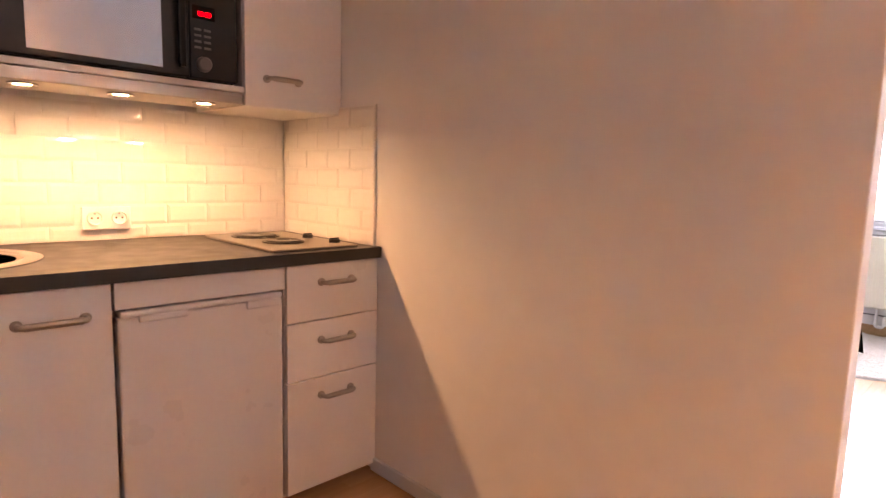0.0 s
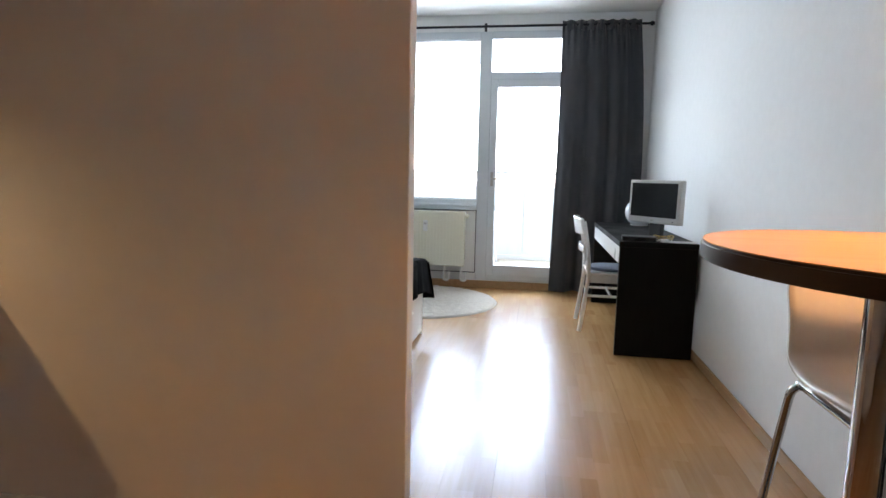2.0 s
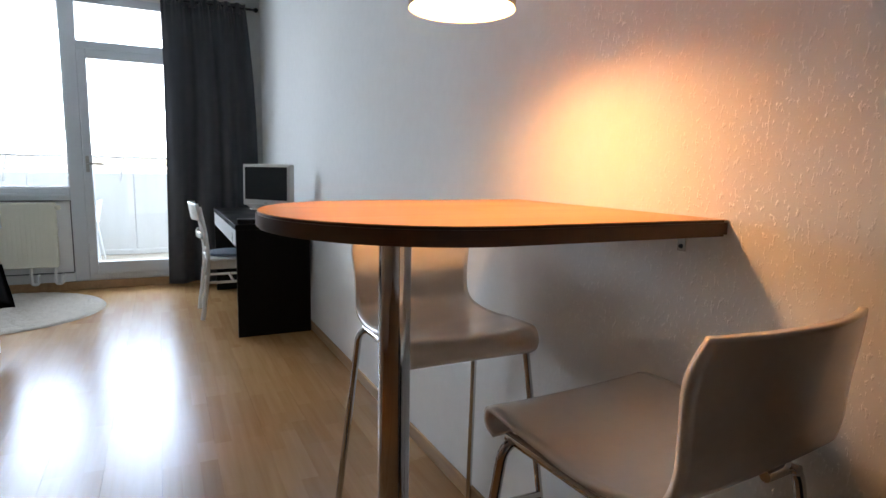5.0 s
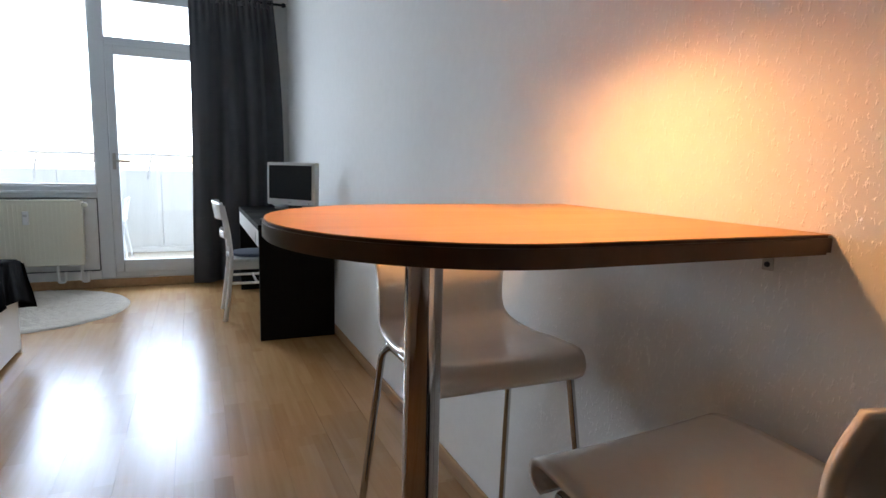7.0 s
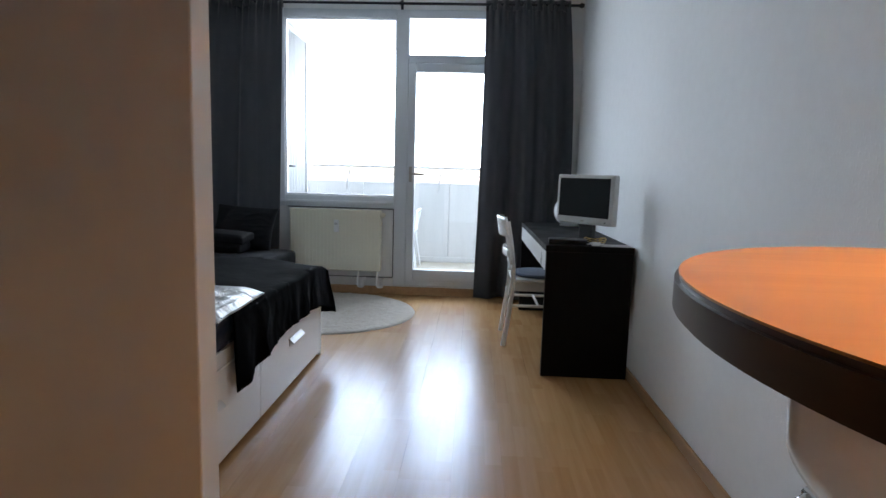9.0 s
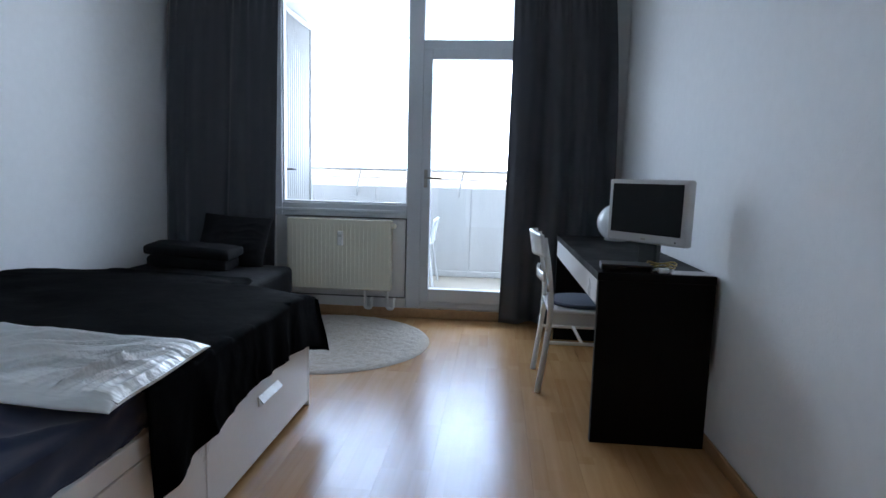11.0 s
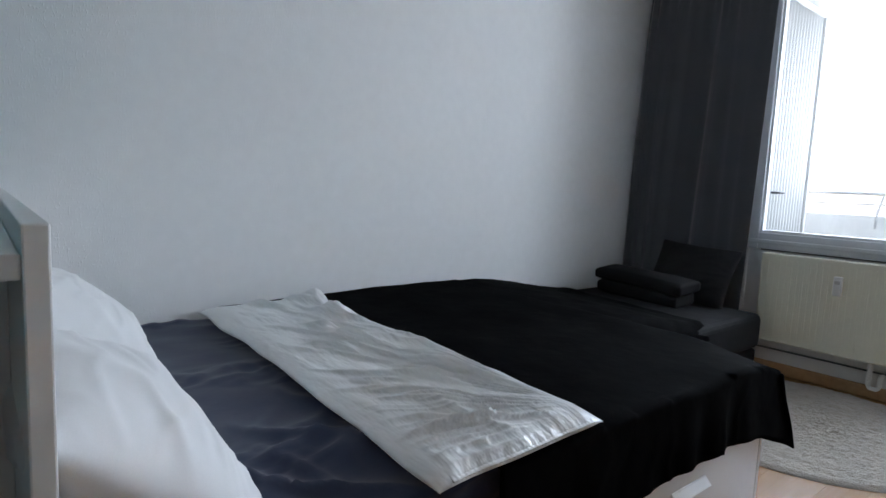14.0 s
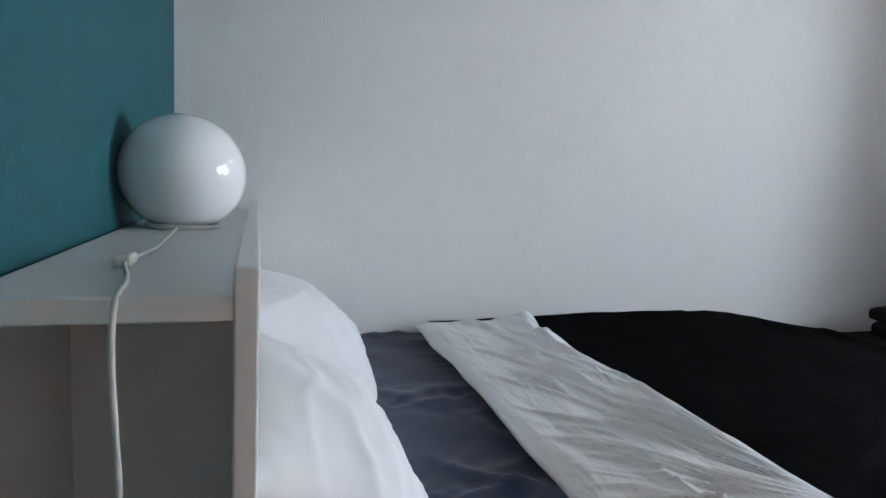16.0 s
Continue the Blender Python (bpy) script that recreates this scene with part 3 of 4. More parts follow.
headboard = part("headboard", boxes((BX0, BX1, HB1 - 0.028, HB1, 0.0, HT + 0.034), bevel=0.003), WHITE, bed)
part("back_board", boxes((BX0, BX1, HB0, HB0 + 0.012, 0, HT - 0.03), bevel=0.002), WHITE, headboard)
part("end_board", boxes((BX0, BX0 + 0.02, HB0 + 0.012, HB1 - 0.028, 0, HT - 0.03), bevel=0.002), WHITE, headboard)
part("divider", boxes((-2.20, -2.18, HB0 + 0.012, HB1 - 0.028, 0, HT - 0.03), bevel=0.002), WHITE, headboard)
part("top_board", boxes((BX0, BX1 - 0.004, HB0, HB1 - 0.028, HT - 0.03, HT), bevel=0.003), WHITE, headboard)
for z in (0.04, 0.50):
    part("shelf", boxes((-2.18, BX1 - 0.006, HB0 + 0.012, HB1 - 0.028, z, z + 0.025), bevel=0.002), WHITE, headboard)
single("mattress", boxes((BX0 + 0.025, BX1 - 0.03, BY0 + 0.014, BY1 - 0.03, 0.36, 0.502), bevel=0.04, segments=4), WHITE_CLOTH, "white mattress in the bed frame", "mattress")


def sag(x):
    """The bedding lies lower towards the wall."""
    k = min(1, max(0, (-2.4 - x) / 1.0))
    return k * k * (3 - 2 * k)


def navy(u, v):
    y = BY0 + 0.018 + (BY1 - BY0 - 0.068) * v
    w = BX1 - BX0
    s = u * (w + 0.30)
    x = BX0 + 0.015 + min(s, w - 0.02)
    z = 0.548 + 0.010 * n3(x, y, 0, 5) + max(0, n3(x, y, 7, 2.2) + 0.15) * (0.030 * crease(0.8 * x + 0.6 * y, 0.8 * y - 0.6 * x, 1, 1.2, 5) + 0.022 * crease(0.5 * x - 0.85 * y, 0.85 * x + 0.5 * y, 4, 1.6, 7)) + max(0, n3(x, y, 3, 3.1)) * (0.030 * crease(0.9 * x + 0.4 * y, 0.9 * y - 0.4 * x, 11, 2.6, 13) + 0.026 * crease(0.3 * x - 0.95 * y, 0.95 * x + 0.3 * y, 14, 3.0, 15))
    z -= 0.036 * sag(x)
    drop = max(0, s - (w - 0.05))
    if drop > 0:
        x = BX1 - 0.012 + 0.012 * n3(y, drop, 2, 9)
        z -= min(drop * 0.45, 0.098)
    return (x, y, z)


single("bed_sheet", sheet(150, 170, navy, 0.004), NAVY, "dark navy sheet, slightly crumpled, on the mattress", "bed sheet")
def pillow(name, at, size, mat, label, rot=(0, 0, 0), seed=0.0, group="", puff=1.0):
    w, d, h = size
    bm = bmesh.new()
    n = 64
    for s in (1, -1):
        one = sheet(n, n, lambda u, v: ((u - 0.5) * w * (1 - 0.06 * math.sin(math.pi * v)), (v - 0.5) * d * (1 - 0.06 * math.sin(math.pi * u)),
              s * max(0, (1 - abs(2 * u - 1) ** 2.6) * (1 - abs(2 * v - 1) ** 2.6)) ** 0.55 * (h / 2 * (1 + 0.18 * puff * n3(u * 3, v * 3, seed)) + 0.010 * puff * n3(u, v, seed + s, 6) + 0.022 * puff * crease(u * 0.7 + v * 0.7, v * 0.6 - u * 0.7, seed, 1.6, 3.6) + 0.012 * puff * crease(u - 0.3 * v, v * 0.9, seed + 5, 2.0, 7.0))))
        join(bm, one)
    bmesh.ops.remove_doubles(bm, verts=bm.verts, dist=0.002)
    bmesh.ops.recalc_face_normals(bm, faces=bm.faces)
    m = Matrix.Translation(at) @ Euler([radians(a) for a in rot]).to_matrix().to_4x4()
    return single(name, moved(bm, m), mat, label, "pillow", group)


pillow("pillow", (-2.225, -3.815, 0.642), (0.78, 0.45, 0.21), WHITE_CLOTH, "plump white pillow leaning on the headboard", (-43, 0, 2), 1.0, "white pillows", 0.75)
pillow("pillow", (-3.06, -3.79, 0.648), (0.80, 0.50, 0.23), WHITE_CLOTH, "plump white pillow leaning on the headboard", (-38, 0, -3), 4.0, "white pillows", 0.55)


# black throw over the foot of the bed, hanging over its side and end
def throw(u, v):
    y = -3.22 + 1.37 * v
    w = 1.74
    hem = 0.228 + (0.21 if v < 0.64 else 0.42) * (v - 0.64) ** 2 + 0.012 * n3(v * 3, 2.3, 1.1) + 0.012 * n3(v * 11, 1.3, 1.1)
    s = u * (w + hem)
    x = -3.55 + min(s, w)
    z = 0.578 + 0.008 * n3(x, y, 3, 4) - 0.024 * sag(x) * max(0, 1 - v / 0.6)
    z -= 0.045 * max(0, min(1, (x + 2.25) / 0.42)) ** 2 * max(0, min(1, (v - 0.80) / 0.20)) ** 3
    drop = s - w + 0.02
    if drop > 0:
        x = -1.805 + 0.006 + 0.012 * (drop / 0.3) * math.sin(v * 30 + 5 * n3(v, 0, 2, 3)) + 0.008 * crease(drop * 2, v * 1.4, 3, 1, 9) * drop / 0.3 + 0.012 * drop / 0.3
        z -= drop * 0.92
        flare = max(0, (v - 0.82) / 0.18) ** 1.5 * drop / 0.3
        y += 0.09 * flare
        x += 0.03 * flare
    return (x, y, z)


throw_ob = thing("throw", (-2.63, -2.4, 0.56), "black velour throw spread over the foot of the bed", "blanket")
part("cloth", sheet(150, 130, throw, 0.006), BLACK_CLOTH, throw_ob)


def throw_end(u, v):
    x = -3.55 + 1.11 * u + 0.012 * n3(v, u, 8, 3)
    y = -1.875 + (1.02 - 0.16 * u + 0.02 * n3(u, 1, 2, 6)) * v
    k = min(1, max(0, v - 0.16) / 0.84)
    z = 0.574 - 0.118 * (0.35 * k + 0.65 * k * k * (3 - 2 * k)) + 0.006 * n3(u, v, 4, 7)
    return (x, y, z - 0.09 * max(0, (u - 0.93) / 0.07) ** 2 * min(1, v * 3))


part("end_fold", sheet(50, 50, throw_end, 0.006), BLACK_CLOTH, throw_ob)


def throw_corner(u, v):
    x = -2.52 + (0.735 + 0.03 * v) * u
    z = 0.572 - 0.28 * v - 0.045 * max(0, min(1, (x + 2.25) / 0.42)) ** 2 - 0.02 * n3(u, 3, 3, 5) * v
    return (x, -1.858 + 0.028 * v * math.sin(u * 22 + 2 * n3(u, v, 1, 2)) + (0.03 + 0.06 * u ** 3) * v, z)


part("foot_drop", sheet(70, 24, throw_corner, 0.006), BLACK_CLOTH, throw_ob)


part("label", moved(boxes((-0.006, 0.006, -0.001, 0.001, -0.008, 0.008)), pose(-1.838, -1.818, 0.446, 8, 0, 12)), WHITE_CLOTH, throw_ob, "tiny white sewn label")


# white duvet folded across the bed
def duvet(u, v):
    a, b = Vector((-3.42, -3.31)).lerp(Vector((-1.775, -3.40)), u), Vector((-3.40, -2.82)).lerp(Vector((-1.805, -2.882)), u)
    p = a.lerp(b, v)
    edge = min(1, min(u, 1 - u) * 22) * min(1, min(v, 1 - v) * 9)
    dx, dy = p.x + 1.82, p.y + 2.86
    far, turn = math.hypot(dx, dy), math.atan2(-dy, -dx)
    soft = min(1, edge * 0.8) * (0.12 + 0.88 * min(1, max(0, v - 0.06) / 0.22))
    fan = min(1, far / 0.45) * min(1, (1 - v) / 0.15)
    folds = 0.0
    for ways, seed, high in ((30, 2, 0.020), (54, 6, 0.024), (92, 9, 0.020)):
        ridge = (0.5 + 0.5 * math.sin(ways * turn + 5.0 * n3(far * 2.2, turn * 4, seed))) ** 4
        folds += high * min(1, far * ways / 14) * ridge * min(1, max(0, 0.35 + 2.6 * n3(far * 3.6, turn * 8, seed + 5)))
    s, c = 0.9 * p.x + 0.43 * p.y, 0.9 * p.y - 0.43 * p.x
    folds = fan * folds + (0.022 * crease(s, c, 31, 2.2, 9.0) * max(0, 0.3 + 1.8 * n3(s * 2.4, c * 5, 33))) * min(1, (1 - v) / 0.12)
    z = 0.590 + 0.030 * math.sqrt(max(0, 1 - (1 - edge) ** 2)) + folds * soft + 0.012 * n3(p.x, p.y, 1, 4) * edge
    lump = math.exp(-((p.x + 3.30) ** 2 + (p.y + 2.86) ** 2) / 0.004) + 0.6 * math.exp(-((p.x + 3.02) ** 2 + (p.y + 2.93) ** 2) / 0.006)
    return (p.x + 0.010 * n3(p.x, p.y, 5, 5), p.y + 0.012 * n3(p.x, p.y, 9, 5), z + 0.055 * lump - 0.022 * sag(p.x))


cover = thing("duvet", (-2.6, -3.1, 0.59), "creased white cotton duvet folded across the bed", "duvet")
part("cover", sheet(420, 170, duvet, 0.0025), DUVET, cover)


def hem(u, v):
    x, y, z = duvet(0.988 + 0.010 * v, 0.07 + 0.86 * u)
    return (x + 0.004, y, 0.596 + 0.0007 * math.sin(u * 230) * v + 0.006 * (1 - v))


part("hem", sheet(160, 3, hem, 0.003), DUVET, cover, "gathered stitched hem")

# ---- dark seat behind the bed ----
seat = thing("ottoman", (-2.98, -1.0, 0), "charcoal upholstered seat at the foot of the bed", "seat")
part("base", boxes((-3.54, -2.47, -1.84, -0.34, 0.02, 0.22), bevel=0.02), GREY_CLOTH, seat)
part("cushion", boxes((-3.54, -2.45, -1.84, -0.34, 0.222, 0.44), bevel=0.045, segments=4), GREY_CLOTH, seat)
pillow("cushion", (-2.90, -0.385, 0.62), (0.53, 0.42, 0.14), GREY_CLOTH, "square charcoal cushion leaning on the curtain", (60, 3, 3), 2.0, "dark cushions", 0.3)


def fold(x0, x1, y0, y1, z0, z1, seed):
    """A soft slab of upholstery with a rounded nose."""
    bm = boxes((x0, x1, y0, y1, z0, z1))
    bmesh.ops.subdivide_edges(bm, edges=bm.edges, cuts=11, use_grid_fill=True)
    for q in bm.verts:
        a, b, c = ((2 * (q.co.x - x0) / (x1 - x0) - 1), (2 * (q.co.y - y0) / (y1 - y0) - 1), (2 * (q.co.z - z0) / (z1 - z0) - 1))
        shrink = 1 - 0.06 * (abs(a) ** 6 + abs(b) ** 6) * abs(c) ** 2
        q.co.z = z0 + (c * shrink + 1) / 2 * (z1 - z0) + 0.012 * (1 - a * a) * (1 - b * b) * c + 0.006 * n3(q.co.x, q.co.y, seed, 8) * (c > 0)
        q.co.x -= 0.018 * a * abs(a) ** 5 * abs(c) ** 4
        q.co.y -= 0.022 * b * abs(b) ** 5 * abs(c) ** 4
    for f in bm.faces:
        f.smooth = True
    return bm


folded = thing("cushion", (-3.09, -0.47, 0.44), "folded charcoal seat cushion lying on the upholstered seat", "cushion", "dark cushions")
turn = Matrix.Translation((-3.1, -0.60, 0.44)) @ Euler((radians(6), radians(2), radians(-4))).to_matrix().to_4x4() @ Matrix.Translation((3.1, 0.60, -0.44))
part("lower_fold", moved(fold(-3.40, -2.80, -0.70, -0.50, 0.440, 0.535, 1.0), turn), GREY_CLOTH, folded)
part("upper_fold", moved(fold(-3.42, -2.775, -0.70, -0.48, 0.525, 0.605, 5.0), turn), GREY_CLOTH, folded)


# ---- lamps with globes ----
def globe_lamp(x, y, z, r, label):
    lampo = thing("table_lamp", (x, y, z), label, "lamp")
    part("shade", lathe([(0.52 * r, 0.012)] + [(r * math.cos(a), 0.83 * r + 0.012 + 0.98 * r * math.sin(a)) for a in [radians(-56 + 6 * i) for i in range(24)]] + [(0.02, 0.012 + 1.81 * r)], 48, (x, y, z)), OPAL, lampo, "opal glass globe")
    part("base", lathe([(0.56 * r, 0.0), (0.59 * r, 0.002), (0.59 * r, 0.009), (0.54 * r, 0.012)], 40, (x, y, z)), PLASTIC, lampo)
    return lampo


bedlamp = globe_lamp(-2.68, -4.120, HT, 0.144, "white opal globe lamp on the headboard shelf")
part("cord", tube([(-2.55, -4.12, HT + 0.008), (-2.2, -4.11, HT + 0.006), (-2.05, -4.13, HT + 0.006), (-1.95, -4.105, HT + 0.006), (-1.87, -4.09, HT + 0.006), (-1.825, -4.094, HT + 0.004), (-1.815, -4.096, HT - 0.06), (-1.812, -4.091, 0.87), (-1.812, -4.088, 0.81), (-1.812, -4.098, 0.72), (-1.812, -4.094, 0.6), (-1.81, -4.112, 0.3), (-1.81, -4.10, 0.004)], 0.0035, 8, 0.05), CORD, bedlamp)
part("switch", boxes((-2.08, -2.03, -4.14, -4.115, HT, HT + 0.018), bevel=0.006, segments=3), CORD, bedlamp)
globe_lamp(-0.155, -0.70, 0.752, 0.125, "white opal globe lamp standing on the desk")

# ---- desk ----
desk = thing("desk", (-0.25, -1.25, 0), "black-brown desk with white drawer fronts against the wall", "desk")
DY0, DY1 = -2.10, -0.42
part("desktop", boxes((-0.505, -0.02, DY0, DY1, 0.715, 0.75), bevel=0.003), BLACKBROWN, desk)
for y in (DY0, DY1 - 0.035):
    part("side_panel", boxes((-0.50, -0.022, y + 0.001, y + 0.035, 0.0, 0.715), bevel=0.003), BLACKBROWN, desk)
part("back_panel", boxes((-0.06, -0.04, DY0 + 0.036, DY1 - 0.036, 0.35, 0.713)), BLACKBROWN, desk)
part("drawer_box", boxes((-0.48, -0.06, DY0 + 0.036, DY1 - 0.036, 0.605, 0.713)), BLACKBROWN, desk)
for y0, y1 in ((DY0 + 0.038, -1.262), (-1.258, DY1 - 0.038)):
    part("drawer_front", boxes((-0.502, -0.482, y0, y1, 0.605, 0.712), bevel=0.002), WHITE, desk, "white drawer front")

monitor = thing("monitor", (-0.21, -1.62, 0.75), "silver flat television on the desk, switched off", "monitor")
face = Matrix.Translation((-0.264, -1.862, 0.976)) @ Euler((radians(-1), 0, radians(-53))).to_matrix().to_4x4()
part("housing", moved(boxes((-0.216, 0.216, -0.01, 0.04, -0.120, 0.168), (-0.15, 0.15, 0.04, 0.07, -0.10, 0.12), bevel=0.01, segments=3), face), SILVER, monitor)
part("screen", moved(boxes((-0.192, 0.192, -0.0125, -0.009, -0.078, 0.148), bevel=0.001), face), BLACK_SCREEN, monitor)
part("power_light", moved(boxes((0.165, 0.172, -0.0125, -0.009, -0.104, -0.098)), face), BLACK, monitor)
part("badge", moved(boxes((-0.012, 0.012, -0.0125, -0.009, -0.105, -0.095)), face), STEEL, monitor)
part("neck", moved(boxes((-0.05, 0.05, 0.02, 0.06, -0.218, -0.1), bevel=0.008), face), BLACK, monitor)
part("foot", moved(lathe([(0.09, 0.0), (0.09, 0.006), (0.075, 0.010), (0.04, 0.014)], 40), Matrix.Translation((-0.22, -1.83, 0.751))), BLACK, monitor)

box1 = thing("set_top_box", (-0.36, -1.95, 0.75), "flat black receiver box lying on the desk", "device")
part("case", moved(boxes((-0.105, 0.105, -0.06, 0.06, 0.002, 0.032), bevel=0.004), pose(-0.375, -2.01, 0.75, 0, 0, -6)), BLACK, box1)
part("front", moved(boxes((-0.098, 0.098, -0.063, -0.059, 0.006, 0.028), bevel=0.002), pose(-0.375, -2.01, 0.75, 0, 0, -6)), BLACK_GLOSS, box1)
bundle = thing("cable_bundle", (-0.18, -1.88, 0.752), "loop of amber and white cables on the desk", "cable")
for k in range(3):
    pts = [(-0.215 + (0.05 + 0.006 * k) * math.cos(a), -1.985 + (0.028 + 0.005 * k) * math.sin(a), 0.758 + 0.012 * k + 0.006 * math.sin(3 * a)) for a in [i * math.pi / 8 for i in range(17)]]
    part("loop", tube(pts, 0.0035, 8), BRASS if k else CORD, bundle)
single("power_adapter", boxes((-0.250, -0.205, -2.072, -2.040, 0.751, 0.772), bevel=0.006), PLASTIC, "white power adapter on the desk", "adapter")
single("leaflet", boxes((-0.20, -0.03, -2.09, -1.98, 0.751, 0.753)), SILVER, "grey printed sheet on the desk corner", "paper")

# ---- desk chair ----
chair = thing("chair", (-0.5, -1.32, 0), "white painted wooden chair pushed under the desk", "chair")
for y in (-1.52, -1.13):
    part("rear_leg", tube([(-0.685, y, 0.0), (-0.655, y, 0.22), (-0.63, y, 0.45), (-0.65, y, 0.65), (-0.685, y, 0.83)], 0.0165, 10, 0.12), WHITE_GLOSS, chair)
for y in (-1.50, -1.15):
    part("front_leg", tube([(-0.27, y, 0.0), (-0.275, y, 0.43)], 0.017, 10), WHITE_GLOSS, chair)
part("seat", boxes((-0.65, -0.25, -1.53, -1.12, 0.43, 0.455), bevel=0.01, segments=3), WHITE_GLOSS, chair)
part("apron", boxes((-0.63, -0.27, -1.51, -1.495, 0.37, 0.43), (-0.63, -0.27, -1.155, -1.14, 0.37, 0.43), (-0.275, -0.26, -1.5, -1.15, 0.37, 0.43), bevel=0.003), WHITE_GLOSS, chair)
for y in (-1.505, -1.145):
    part("stretcher", tube([(-0.645, y, 0.27), (-0.275, y, 0.27)], 0.010, 8), WHITE_GLOSS, chair)
part("stretcher", tube([(-0.46, -1.5, 0.27), (-0.46, -1.15, 0.27)], 0.010, 8), WHITE_GLOSS, chair)
part("top_rail", sheet(24, 8, lambda u, v: (-0.68 - 0.045 * math.sin(math.pi * u) - 0.02 * (v - 0.5), -1.545 + 0.44 * u, 0.735 + 0.115 * v + 0.012 * math.sin(math.pi * u) * v), 0.018), WHITE_GLOSS, chair)
part("back_slat", sheet(24, 3, lambda u, v: (-0.668 - 0.02 * math.sin(math.pi * u), -1.52 + 0.39 * u, 0.60 + 0.045 * v), 0.014), WHITE_GLOSS, chair)
pad = thing("seat_pad", (-0.46, -1.325, 0.455), "round grey-blue cushion on the chair", "cushion")
part("pad", lathe([(0.02, 0.001), (0.17, 0.001), (0.185, 0.010), (0.18, 0.022), (0.12, 0.028), (0.02, 0.029)], 40, (-0.45, -1.325, 0.455)), material("slate_cloth", (0.10, 0.12, 0.16), 0.9, vary=0.1, fine=500, bump=0.001, bump_scale=300), pad)

# ---- bar table ----
table = thing("bar_table", (-0.5, -4.967, 0), "wall-mounted bar table, round-ended wooden top, chrome leg", "table")


def slab(z0, z1, grow=0.0, bevel=0.0):
    bm = bmesh.new()
    yc, hw, xs, tip = -4.956, 0.346 + grow, -0.46, 0.311 + grow
    out = [(-0.002, yc - hw), (-0.002, yc + hw)]
    for i in range(65):
        a = math.pi / 2 - math.pi * i / 64
        out.append((xs - tip * math.cos(a), yc + hw * math.sin(a)))
    f = bm.faces.new([bm.verts.new((x, y, z0)) for x, y in out])
    up = bmesh.ops.extrude_face_region(bm, geom=[f])
    bmesh.ops.translate(bm, vec=(0, 0, z1 - z0), verts=[v for v in up["geom"] if isinstance(v, bmesh.types.BMVert)])
    bmesh.ops.recalc_face_normals(bm, faces=bm.faces)
    if bevel:
        bmesh.ops.bevel(bm, geom=[e for e in bm.edges if abs(e.verts[0].co.z - e.verts[1].co.z) < 1e-5], offset=bevel, segments=2, affect="EDGES")
    bm.normal_update()
    for f in bm.faces:
        f.smooth = len(f.verts) < 6
    for e in bm.edges:
        if len(e.link_faces) == 2 and e.calc_face_angle(0) > 0.35:
            e.smooth = False
    return bm


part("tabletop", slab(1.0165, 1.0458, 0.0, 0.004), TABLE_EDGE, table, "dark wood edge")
part("veneer", slab(1.0459, 1.0475, -0.003), TABLE_TOP, table, "amber wood veneer surface")
part("pole", lathe([(0.032, 0.008), (0.032, 1.006)], 40, (-0.515, -4.967, 0)), CHROME, table, "chrome pole")
part("foot_plate", lathe([(0.21, 0.0), (0.21, 0.006), (0.19, 0.012), (0.05, 0.016)], 48, (-0.515, -4.967, 0)), CHROME, table)
part("top_plate", lathe([(0.06, 1.005), (0.06, 1.0159)], 32, (-0.515, -4.967, 0)), CHROME, table)
for y in (-5.203, -4.75):
    b = part("bracket", boxes((-0.004, -0.001, y - 0.010, y + 0.010, 0.977, 1.0158), (-0.03, -0.004, y - 0.010, y + 0.010, 1.0133, 1.0158), bevel=0.001), STEEL, table)
    part("screw", moved(lathe([(0.005, 0), (0.004, 0.003)], 12), Matrix.Translation((-0.004, y, 0.987)) @ Euler((0, radians(-90), 0)).to_matrix().to_4x4()), DARK_METAL, b)


# ---- bar stools: built facing +y with the seat's front lip at y = 0 ----
def shell(u, v):
    """v from the rolled front lip over the seat to the top of the back."""
    prof = [(-0.012, -0.035), (0.002, -0.022), (0.0, -0.004), (-0.03, 0.004), (-0.12, -0.004), (-0.22, -0.012), (-0.31, -0.004), (-0.370, 0.020), (-0.395, 0.065), (-0.406, 0.12), (-0.420, 0.19), (-0.438, 0.24)]
    wid = [0.172, 0.178, 0.182, 0.190, 0.196, 0.196, 0.19, 0.184, 0.180, 0.182, 0.188, 0.170]
    s = v * (len(prof) - 1)
    i = min(int(s), len(prof) - 2)
    f = s - i

    def cr(a, b, c, d):
        return 0.5 * (2 * b + (c - a) * f + (2 * a - 5 * b + 4 * c - d) * f * f + (3 * b - a - 3 * c + d) * f ** 3)
    g = lambda k: prof[max(0, min(k, len(prof) - 1))]
    w = lambda k: wid[max(0, min(k, len(wid) - 1))]
    y, z = (cr(g(i - 1)[q], g(i)[q], g(i + 1)[q], g(i + 2)[q]) for q in (0, 1))
    half = cr(w(i - 1), w(i), w(i + 1), w(i + 2))
    t = 2 * u - 1
    back = max(0, (v - 0.6) / 0.4)
    seatness = max(0, 1 - abs(v - 0.4) / 0.3)
    return (half * t, y + 0.035 * back * t * t, z + 0.012 * seatness * t * t)


